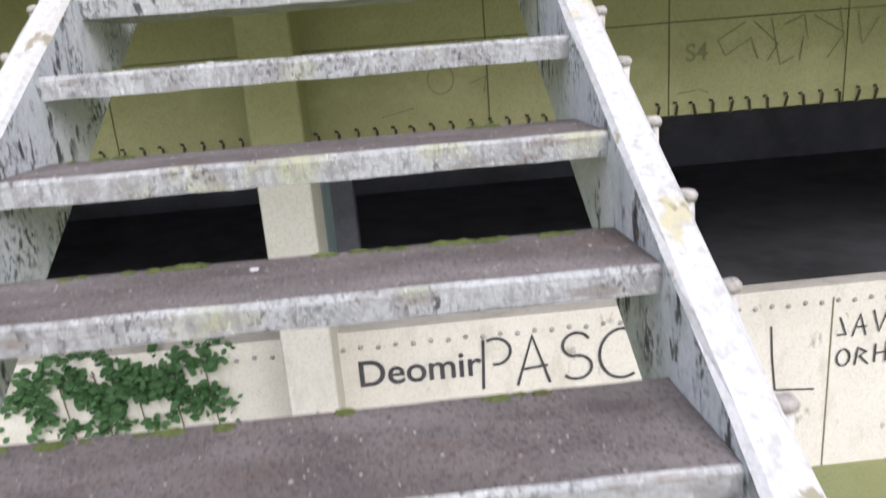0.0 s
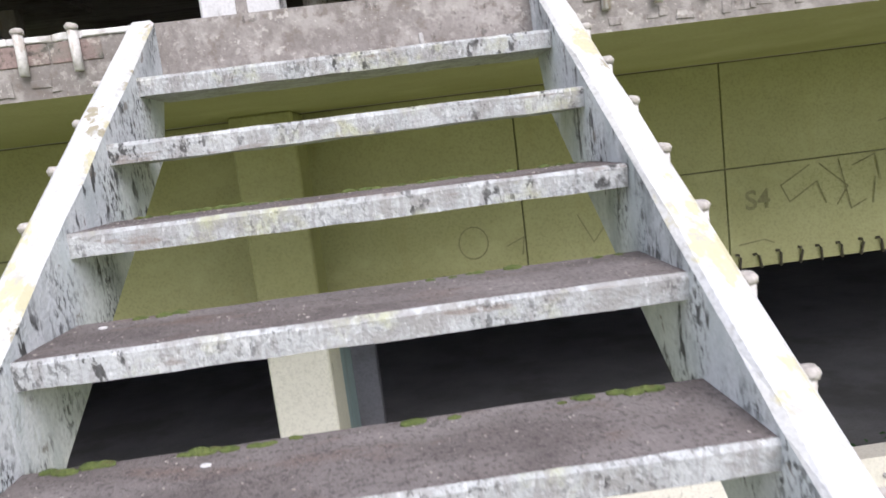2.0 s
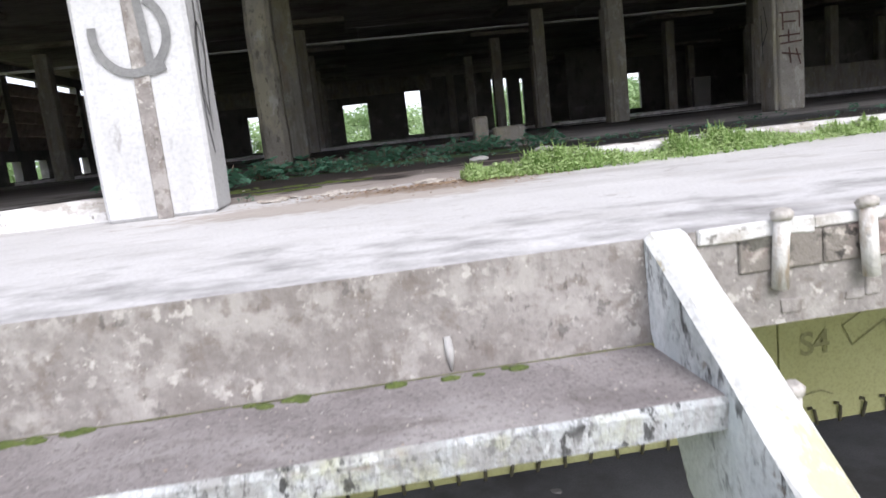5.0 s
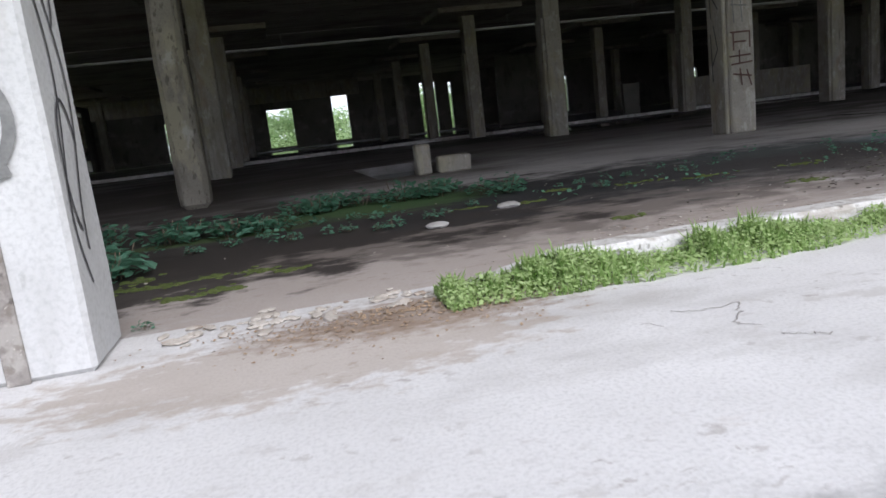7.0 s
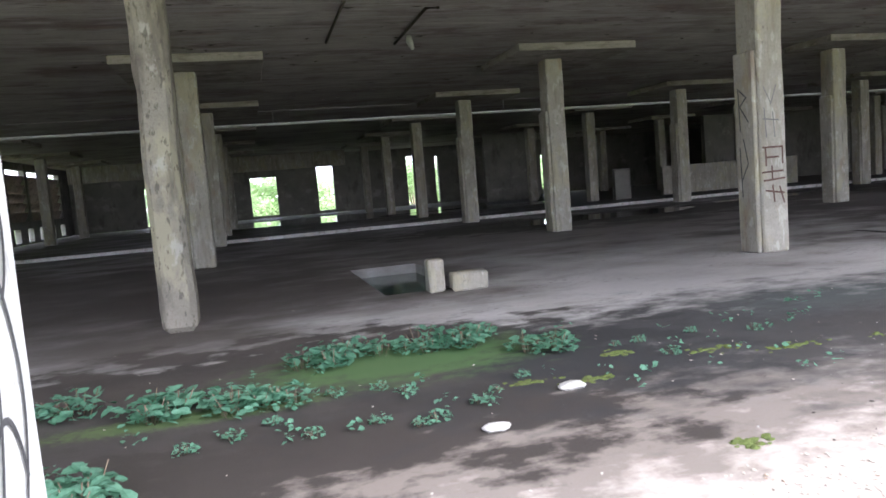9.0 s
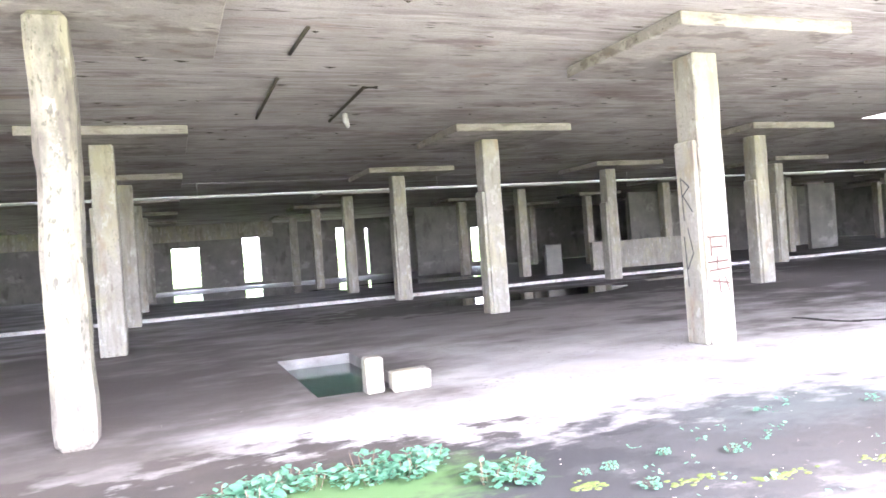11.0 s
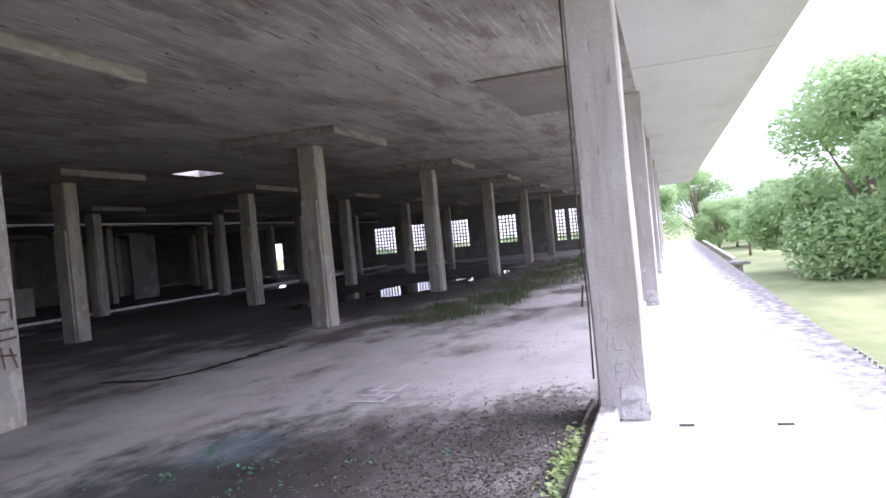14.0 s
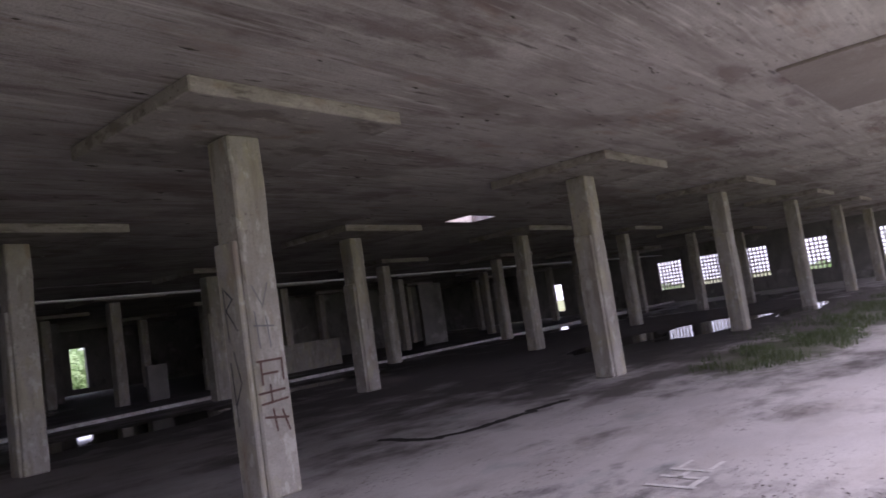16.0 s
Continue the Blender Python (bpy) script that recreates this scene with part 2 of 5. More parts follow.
M_SOFFIT = material("white_soffit_paint", (0.66, 0.65, 0.64), (0.72, 0.71, 0.70), 0.6, 0.85, 0.1, 40,
                    [((0.54, 0.52, 0.5), (0.4, 1.5, 1), 0.5, 0.68, 0.6)])
M_KERB = material("white_kerb_paint", (0.54, 0.53, 0.51), (0.70, 0.69, 0.67), 3.0, 0.85, 0.5, 70,
                  [((0.34, 0.31, 0.27), (7, 7, 12), 0.50, 0.60, 0.8), ((0.12, 0.11, 0.09), (30, 30, 30), 0.58, 0.62, 0.8, (4, 4, 4, 0.48, 0.6))])
M_BRICK = material("red_edging_brick", (0.20, 0.15, 0.135), (0.30, 0.225, 0.20), 9, 0.9, 0.5, 90,
                   [((0.19, 0.175, 0.15), (3.5, 3.5, 3.5), 0.48, 0.57, 0.9), ((0.46, 0.42, 0.37), (22, 22, 22), 0.54, 0.62, 0.7), ((0.07, 0.07, 0.055), (11, 11, 16), 0.54, 0.62, 0.85), (BLACK, (50, 50, 50), 0.56, 0.61, 0.8, (6, 6, 6, 0.46, 0.6))])
M_POST = material("weathered_post_paint", (0.52, 0.50, 0.47), (0.66, 0.64, 0.60), 20, 0.75, 0.4, 120,
                  [((0.32, 0.25, 0.18), (26, 26, 9), 0.54, 0.66, 0.85), ((0.10, 0.09, 0.08), (18, 18, 18), 0.62, 0.7, 0.7)])
M_CAP = material("rusty_cap", (0.36, 0.33, 0.29), (0.52, 0.49, 0.45), 40, 0.85, 0.5, 150)
M_IRON = material("dark_iron", (0.055, 0.05, 0.042), (0.10, 0.085, 0.06), 20, 0.8, 0.4, 120)
M_SPRAY = material("dark_spray_paint", (0.045, 0.045, 0.05), (0.09, 0.09, 0.095), 12, 0.7, 0.1, 80)
M_SPRAYG = material("faded_spray_paint", (0.15, 0.15, 0.145), (0.23, 0.23, 0.22), 12, 0.7, 0.1, 80)
M_RUST = material("dark_red_spray_paint", (0.085, 0.05, 0.042), (0.15, 0.085, 0.07), 14, 0.75, 0.2, 80)
M_CHALK = material("white_floor_paint", (0.52, 0.51, 0.50), (0.68, 0.67, 0.65), 9, 0.8, 0.1, 80)
M_FAINT = material("faded_marker", (0.19, 0.18, 0.095), (0.27, 0.26, 0.14), 12, 0.8, 0.1, 80)
# near-black tone that paints the shadow at the raised screed edge
M_EDGESHADE = material("screed_edge_shadow", (0.02, 0.017, 0.015), (0.035, 0.03, 0.026), 9, 0.95, 0.5, 60)
M_GROUT = material("dark_joint", (0.16, 0.15, 0.09), (0.21, 0.20, 0.12), 9, 0.9, 0.2, 80)
M_SOIL = material("wet_dark_soil", (0.045, 0.036, 0.03), (0.085, 0.07, 0.058), 3.5, 0.55, 0.7, 50,
                  [((0.20, 0.17, 0.14), (3, 5, 3), 0.60, 0.68, 0.7), (MOSS, (2.2, 4.5, 2), 0.58, 0.68, 0.8)], spec=0.5)
M_RUBBLE = material("rubble_crumbs", (0.40, 0.36, 0.31), (0.52, 0.48, 0.43), 9, 0.95, 0.5, 80, [((0.28, 0.18, 0.12), (8, 8, 8), 0.55, 0.65, 0.7)])
M_WATER = material("standing_water", (0.02, 0.022, 0.02), (0.03, 0.032, 0.028), 2, 0.04, 0.02, 3, spec=0.6)
M_PITWATER = material("green_pit_water", (0.06, 0.12, 0.095), (0.09, 0.16, 0.13), 2, 0.12, 0.02, 3, spec=0.6)
M_MOSS = material("moss", (0.075, 0.105, 0.028), (0.14, 0.17, 0.05), 30, 0.95, 0.9, 180, [((0.10, 0.07, 0.04), (20, 20, 20), 0.58, 0.66, 0.7)])
M_RUBBER = material("tyre_rubber", (0.05, 0.05, 0.05), (0.08, 0.078, 0.075), 12, 0.85, 0.3, 90)
M_LEAF = material("weed_leaf", (0.07, 0.17, 0.07), (0.15, 0.29, 0.12), 14, 0.6, 0.2, 60)
M_LEAFD = material("bluish_weed_leaf", (0.11, 0.27, 0.175), (0.20, 0.40, 0.28), 10, 0.6, 0.2, 60)
M_DULL = material("dull_grass", (0.075, 0.105, 0.05), (0.13, 0.16, 0.08), 2, 0.7, 0.2, 60)
M_CLOVER = material("clover_leaf", (0.38, 0.52, 0.20), (0.62, 0.74, 0.40), 25, 0.6, 0.2, 60)
M_GRASS = material("bright_grass", (0.22, 0.36, 0.10), (0.38, 0.50, 0.20), 12, 0.65, 0.2, 60)
M_CROWN = material("tree_leaf", (0.28, 0.42, 0.19), (0.56, 0.68, 0.38), 1.3, 0.6, 0.2, 30)
M_BARK = material("bark", (0.16, 0.12, 0.085), (0.24, 0.19, 0.14), 6, 0.95, 0.6, 40)
M_LAWN = material("lawn", (0.17, 0.20, 0.08), (0.26, 0.28, 0.14), 0.25, 0.95, 0.7, 30, [((0.33, 0.34, 0.16), (0.08, 0.15, 1), 0.5, 0.66, 0.7)])
M_DRY = material("dry_litter", (0.24, 0.16, 0.10), (0.40, 0.30, 0.20), 20, 0.95, 0.5, 90)
M_PALE = material("pale_plaster", (0.33, 0.32, 0.30), (0.44, 0.43, 0.41), 1.5, 0.88, 0.2, 50, [((0.22, 0.2, 0.18), (1.8, 1.8, 1.8), 0.56, 0.66, 0.7)])
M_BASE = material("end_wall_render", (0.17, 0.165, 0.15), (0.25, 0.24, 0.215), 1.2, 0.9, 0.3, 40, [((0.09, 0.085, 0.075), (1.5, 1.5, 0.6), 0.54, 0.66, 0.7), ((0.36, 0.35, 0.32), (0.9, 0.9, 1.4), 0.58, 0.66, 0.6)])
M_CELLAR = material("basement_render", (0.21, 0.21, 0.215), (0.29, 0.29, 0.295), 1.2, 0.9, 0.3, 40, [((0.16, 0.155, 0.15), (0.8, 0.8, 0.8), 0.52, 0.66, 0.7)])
M_BLUE = material("bluish_grey_paint", (0.27, 0.37, 0.38), (0.38, 0.47, 0.48), 2.0, 0.8, 0.2, 50, [((0.26, 0.29, 0.28), (8, 8, 0.8), 0.50, 0.64, 0.7)])
M_PANEL = material("drop_panel_concrete", (0.27, 0.245, 0.22), (0.38, 0.345, 0.31), 1.1, 0.9, 0.45, 45,
                   [((0.16, 0.135, 0.12), (1.6, 3.5, 6), 0.50, 0.62, 0.75), ((0.48, 0.44, 0.38), (2.4, 5, 9), 0.58, 0.66, 0.6), ((0.23, 0.16, 0.11), (2.0, 3, 4), 0.58, 0.68, 0.5), ((0.10, 0.085, 0.075), (3.0, 14, 20), 0.60, 0.68, 0.7)])
M_WORN = material("stained_column_concrete", (0.20, 0.182, 0.15), (0.29, 0.268, 0.225), 2.0, 0.9, 0.45, 55,
                  [((0.34, 0.31, 0.22), (2.6, 2.6, 1.2), 0.50, 0.58, 0.7), ((0.115, 0.10, 0.085), (3.0, 3.0, 0.9), 0.50, 0.62, 0.8), ((0.42, 0.40, 0.36), (5, 5, 3), 0.60, 0.66, 0.6), ((0.09, 0.08, 0.065), (22, 22, 9), 0.57, 0.62, 0.7)])
M_LOUVRE = material("louvre_board", (0.24, 0.19, 0.16), (0.36, 0.30, 0.26), 3.0, 0.85, 0.3, 50, [((0.14, 0.11, 0.095), (2, 2, 8), 0.52, 0.64, 0.7)])


for m in (M_LEAF, M_LEAFD, M_DULL, M_CLOVER, M_GRASS, M_CROWN):  # thin leaves let light through
    n, l = m.node_tree.nodes, m.node_tree.links
    tr, mx = n.new("ShaderNodeBsdfTranslucent"), n.new("ShaderNodeMixShader")
    l.new(n["Principled BSDF"].inputs["Base Color"].links[0].from_socket, tr.inputs["Color"])
    mx.inputs[0].default_value = 0.5
    l.new(n["Principled BSDF"].outputs[0], mx.inputs[1])
    l.new(tr.outputs[0], mx.inputs[2])
    l.new(mx.outputs[0], n["Material Output"].inputs["Surface"])

# ---------------------------------------------------------------- builders
def box(bm, x0, x1, y0, y1, z0, z1, bevel=0.0, mat=0):
    vs = [bm.verts.new((x, y, z)) for z in (z0, z1) for y in (y0, y1) for x in (x0, x1)]
    fs = [bm.faces.new([vs[i] for i in q]) for q in ((0, 2, 3, 1), (4, 5, 7, 6), (0, 1, 5, 4), (2, 6, 7, 3), (0, 4, 6, 2), (1, 3, 7, 5))]
    for f in fs:
        f.material_index = mat
    if bevel:
        es = {e for f in fs for e in f.edges}
        r = bmesh.ops.bevel(bm, geom=list(es), offset=bevel, segments=1, affect="EDGES", profile=0.5)
        for f in r["faces"]:
            f.material_index = mat
    return fs


def tube(bm, pts, radii, seg=8, mat=0, caps=True):
    rings = []
    for i, p in enumerate(pts):
        p = Vector(p)
        d = (Vector(pts[min(i + 1, len(pts) - 1)]) - Vector(pts[max(i - 1, 0)])).normalized()
        u = d.orthogonal().normalized() if abs(d.z) < 0.95 else Vector((1, 0, 0))
        u = (u - d * u.dot(d)).normalized()
        w = d.cross(u)
        r = radii[i] if isinstance(radii, (list, tuple)) else radii
        rings.append([bm.verts.new(p + r * (math.cos(a) * u + math.sin(a) * w)) for a in (math.tau * k / seg for k in range(seg))])
    for a, b in zip(rings, rings[1:]):
        for k in range(seg):
            f = bm.faces.new((a[k], a[(k + 1) % seg], b[(k + 1) % seg], b[k]))
            f.material_index, f.smooth = mat, True
    if caps:
        for ring in (rings[0][::-1], rings[-1]):
            bm.faces.new(ring).material_index = mat


def finish(bm, name, mats):
    bmesh.ops.recalc_face_normals(bm, faces=bm.faces)
    me = bpy.data.meshes.new(name)
    bm.to_mesh(me)
    bm.free()
    for m in mats if isinstance(mats, (list, tuple)) else (mats,):
        me.materials.append(m)
    return me


def part(name, bm, mats, parent, label=""):
    me = bm if isinstance(bm, bpy.types.Mesh) else finish(bm, name, mats)
    ob = new(name, me)
    ob.parent = parent
    return tagged(ob, label)


def thing(name, bm, mats, label, category, kind="", group=""):
    me = bm if isinstance(bm, bpy.types.Mesh) or bm is None else finish(bm, name, mats)
    return tagged(new(name, me), label, category, group, kind)


def boxes(*rows, bevel=0.0):
    bm = bmesh.new()
    for r in rows:
        box(bm, *r, bevel=bevel)
    return bm


def wobble(bm, amount, freq, axis=None):
    for v in bm.verts:
        d = noise.noise_vector(v.co * freq) * amount
        if axis is not None:
            d = Vector([d[i] if i in axis else 0 for i in range(3)])
        v.co += d


def blob(bm, cx, cy, rx, ry, z, n=28, rough=0.3, seed=0, mat=0):
    """A flat patch with an uneven outline."""
    vs = []
    for k in range(n):
        a = math.tau * k / n
        r = 1 + rough * noise.noise(Vector((math.cos(a) * 1.6 + seed * 7.1, math.sin(a) * 1.6, seed))) + 0.5 * rough * noise.noise(Vector((math.cos(a) * 5 + seed, math.sin(a) * 5, 3)))
        vs.append(bm.verts.new((cx + rx * r * math.cos(a), cy + ry * r * math.sin(a), z)))
    c = bm.verts.new((cx, cy, z))
    for k in range(n):
        bm.faces.new((c, vs[k], vs[(k + 1) % n])).material_index = mat


def ribbon(bm, pts, width, plane):
    """A painted stroke, one strip of faces; plane maps (u, v) on the surface to the world."""
    ps = [Vector((*p, 0)) for p in pts]
    rows = []
    for i, p in enumerate(ps):
        d1 = (p - ps[i - 1]).normalized() if i else (ps[1] - p).normalized()
        d2 = (ps[i + 1] - p).normalized() if i + 1 < len(ps) else d1
        t = (d1 + d2)
        t = t.normalized() if t.length > 0.3 else d1
        c = max(0.55, abs(t.dot(d1)))
        s = Vector((-t.y, t.x, 0)) * (width / 2 / c)
        p = p - d1 * width * 0.3 if i == 0 else p + d1 * width * 0.3 if i + 1 == len(ps) else p
        rows.append((bm.verts.new(plane(*(p - s).xy)), bm.verts.new(plane(*(p + s).xy))))
    for a, b in zip(rows, rows[1:]):
        bm.faces.new((a[0], b[0], b[1], a[1]))


def arc(cx, cy, rx, ry, a0, a1, n=14):
    return [(cx + rx * math.cos(radians(a0 + (a1 - a0) * i / n)), cy + ry * math.sin(radians(a0 + (a1 - a0) * i / n))) for i in range(n + 1)]


def lettering(name, words, size, m, mat, shear=0.0):
    cu = bpy.data.curves.new(name, "FONT")
    cu.body, cu.size, cu.shear, cu.offset = words, size, shear, 0.004
    tmp = bpy.data.objects.new(name, cu)
    scene.collection.objects.link(tmp)
    me = bpy.data.meshes.new_from_object(tmp.evaluated_get(bpy.context.evaluated_depsgraph_get()))
    bpy.data.objects.remove(tmp)
    me.transform(m)
    me.materials.clear()
    me.materials.append(mat)
    return me


# ---------------------------------------------------------------- large structure
X0, X1, Y1 = -9.1, 49.0, 44.6
ZC = 3.63
GROUND = -4.96
CELLAR = -4.2

bm = bmesh.new()
r = 420
g = 40
vs = [[bm.verts.new((-r + 2 * r * i / g, -r + 2 * r * j / g, GROUND)) for j in range(g + 1)] for i in range(g + 1)]
for i in range(g):
    for j in range(g):
        bm.faces.new((vs[i][j], vs[i + 1][j], vs[i + 1][j + 1], vs[i][j + 1]))
bmesh.ops.scale(bm, vec=(3, 3, 1), verts=bm.verts)
thing("ground", bm, M_LAWN, "patchy green lawn around the building", "lawn", "structure")

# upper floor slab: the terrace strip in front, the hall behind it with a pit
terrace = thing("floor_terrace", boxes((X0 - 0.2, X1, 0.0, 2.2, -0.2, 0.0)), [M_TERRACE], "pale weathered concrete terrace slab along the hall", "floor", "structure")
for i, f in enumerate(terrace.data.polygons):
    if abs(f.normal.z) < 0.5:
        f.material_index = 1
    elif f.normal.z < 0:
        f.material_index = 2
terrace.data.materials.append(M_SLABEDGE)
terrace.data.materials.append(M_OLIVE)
PX0, PX1, PY0, PY1 = 1.95, 2.95, 8.15, 11.0
bm = bmesh.new()
gx, gy = (X0, PX0, PX1, X1), (2.2, PY0, PY1, Y1)
lat = [[[bm.verts.new((x, y, z)) for z in (-0.2, -0.002)] for y in gy] for x in gx]
for i in range(3):
    for j in range(3):
        if (i, j) != (1, 1):
            for k in (0, 1):
                bm.faces.new((lat[i][j][k], lat[i + 1][j][k], lat[i + 1][j + 1][k], lat[i][j + 1][k]))
for i in range(3):
    for j in (0, 3):
        bm.faces.new((lat[i][j][0], lat[i + 1][j][0], lat[i + 1][j][1], lat[i][j][1]))
        bm.faces.new((lat[j][i][0], lat[j][i + 1][0], lat[j][i + 1][1], lat[j][i][1]))
for a, b in (((1, 1), (2, 1)), ((2, 1), (2, 2)), ((2, 2), (1, 2)), ((1, 2), (1, 1))):
    bm.faces.new((lat[a[0]][a[1]][0], lat[b[0]][b[1]][0], lat[b[0]][b[1]][1], lat[a[0]][a[1]][1]))
thing("floor_hall", bm, M_FLOOR, "stained grey concrete hall floor with damp patches and painted shade farther in", "floor", "structure")
thing("floor_pit", boxes((PX0 - 0.1, PX1 + 0.1, PY0 - 0.1, PY1 + 0.1, -0.8, -0.7), (PX0 - 0.1, PX0, PY0 - 0.1, PY1 + 0.1, -0.7, -0.2), (PX1, PX1 + 0.1, PY0 - 0.1, PY1 + 0.1, -0.7, -0.2),
      (PX0, PX1, PY0 - 0.1, PY0, -0.7, -0.2), (PX0, PX1, PY1, PY1 + 0.1, -0.7, -0.2)), M_PALE, "shallow concrete pit sunk in the hall floor", "pit", "structure")
thing("water_pit", boxes((PX0, PX1, PY0, PY1, -0.2, -0.14)), M_PITWATER, "still green water standing in the pit", "water", "structure")

# ceiling with a broken skylight and a long gap added to light the pipe
SX0, SX1, SY0, SY1 = 15.6, 16.7, 11.9, 12.65
GY0, GY1 = 21.46, 21.53
thing("ceiling", boxes((X0 - 0.2, X1 + 0.2, 1.9, SY0, ZC, ZC + 0.25), (X0 - 0.2, SX0, SY0, SY1, ZC, ZC + 0.25), (SX1, X1 + 0.2, SY0, SY1, ZC, ZC + 0.25),
      (X0 - 0.2, X1 + 0.2, SY1, GY0, ZC, ZC + 0.25), (X0 - 0.2, X1 + 0.2, GY1, Y1 + 0.2, ZC, ZC + 0.25)), M_CEIL, "grey board-marked concrete ceiling with stains", "ceiling", "structure")
bm = bmesh.new()
x = X0 - 0.2
while x < X1 + 0.2:
    box(bm, x, min(x + 7.11, X1 + 0.2), -0.06, 1.9, ZC, ZC + 0.2)
    x += 7.15
box(bm, X0 - 0.2, X1 + 0.2, -0.06, 1.9, ZC + 0.2, ZC + 0.25)
thing("ceiling_soffit", bm, M_SOFFIT, "white painted overhanging roof soffit in long panels", "soffit", "structure")
bm = bmesh.new()
tube(bm, [(X0, 21.5, 3.27), (15, 21.5, 3.25), (30, 21.5, 3.27), (X1, 21.5, 3.25)], 0.04, 8)
for x in (-6, 1.5, 8.5, 15.5, 22.5, 29.5, 36.5, 43.5):
    tube(bm, [(x, 21.42, 3.25), (x, 21.42, ZC + 0.002)], 0.008, 5)
thing("pipe", bm, M_CHALK, "long white pipe hung below the roof gap", "pipe")
# Pale raised strip drawn in place of a bright line of daylight on the floor.
thing("trim_floor_strip", boxes((X0, X1, 21.15, 21.4, -0.002, 0.09)), M_KERB, "low pale strip across the hall floor, standing in for a line of daylight", "kerb", "structure")


def wall_with_openings(name, label, along, at, thick, a0, a1, z0, z1, openings, mat):
    """A straight wall with rectangular openings (a, b, low, high), along 'x' or 'y'."""
    bm = bmesh.new()

    def piece(a, b, c, d):
        if b - a > 0.001 and d - c > 0.001:
            box(bm, *((a, b, at, at + thick) if along == "x" else (at, at + thick, a, b)), c, d)
    cur = a0
    for a, b, c, d in sorted(openings):
        piece(cur, a, z0, z1)
        piece(a, b, z0, c)
        piece(a, b, d, z1)
        cur = b
    piece(cur, a1, z0, z1)
    return thing(name, bm, mat, label, "wall", "structure")


NORTH = [(-5.2, -4.2, 0.1, 2.3), (-2.25, -2.0, 0.2, 1.9), (0.75, 2.3, 0.15, 2.45), (4.75, 5.75, 0.18, 2.98), (8.95, 9.32, 0.05, 3.1), (10.42, 11.45, 0.05, 3.12), (12.3, 12.5, 0.1, 3.0), (19.6, 20.5, 0.3, 2.6), (30.0, 30.3, 1.0, 2.2), (40.5, 41.0, 0.7, 2.4), (47.4, 48.3, 0.8, 2.2)]
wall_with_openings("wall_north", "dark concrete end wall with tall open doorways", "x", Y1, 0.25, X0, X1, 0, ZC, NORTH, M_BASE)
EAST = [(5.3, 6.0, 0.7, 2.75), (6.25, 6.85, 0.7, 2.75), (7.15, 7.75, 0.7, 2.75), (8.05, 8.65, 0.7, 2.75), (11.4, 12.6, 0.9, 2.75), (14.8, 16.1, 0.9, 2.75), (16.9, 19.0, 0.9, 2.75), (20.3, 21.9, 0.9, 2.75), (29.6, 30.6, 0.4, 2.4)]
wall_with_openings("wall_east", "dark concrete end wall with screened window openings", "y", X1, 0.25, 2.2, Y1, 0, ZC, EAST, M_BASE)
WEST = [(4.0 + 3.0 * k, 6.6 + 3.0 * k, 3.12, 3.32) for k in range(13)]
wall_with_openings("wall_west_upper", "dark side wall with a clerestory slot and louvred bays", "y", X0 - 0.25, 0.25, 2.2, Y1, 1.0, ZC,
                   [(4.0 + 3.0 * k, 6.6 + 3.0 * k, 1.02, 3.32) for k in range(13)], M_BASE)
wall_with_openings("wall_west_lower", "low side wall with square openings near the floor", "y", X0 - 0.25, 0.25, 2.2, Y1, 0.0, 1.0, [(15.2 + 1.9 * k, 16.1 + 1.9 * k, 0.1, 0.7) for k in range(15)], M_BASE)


# tilted boards of the side wall's louvred bays
BOARD = finish(boxes((-0.012, 0.012, 0.0, 2.6, -0.24, 0.24), bevel=0.004), "board", M_LOUVRE)
for k in range(13):
    e = thing("louvre", None, None, "brown tilted louvre boards in a side wall bay", "louvre", "", "side wall louvres")
    e.location = (X0 - 0.125, 4.0 + 3.0 * k, 1.02)
    for i in range(5):
        p = part("board", BOARD, None, e)
        p.location = (0, 0, 0.2 + 0.41 * i)
        p.rotation_euler = (0, radians(24), 0)


# breeze-block screens in the end wall's windows
def block_screen(y0, y1, z0, z1):
    e = thing("block_screen", None, None, "pale openwork concrete block screen in a window opening", "screen", "", "window screens")
    e.location = (X1 + 0.12, (y0 + y1) / 2, z0)
    n, k = max(2, round((y1 - y0) / 0.22)), max(2, round((z1 - z0) / 0.22))
    up = finish(boxes((-0.07, 0.07, -0.04, 0.04, 0, z1 - z0)), "upright", M_CONC)
    bar = finish(boxes((-0.03, 0.03, (y0 - y1) / 2, (y1 - y0) / 2, -0.04, 0.04)), "bar", M_CONC)
    for i in range(1, n):
        part("upright", up, None, e).location = (0, (y1 - y0) * (i / n - 0.5), 0)
    for i in range(1, k):
        part("bar", bar, None, e).location = (0, 0, (z1 - z0) * i / k)


for a, b, c, d in EAST[:8]:
    block_screen(a, b, c, d)

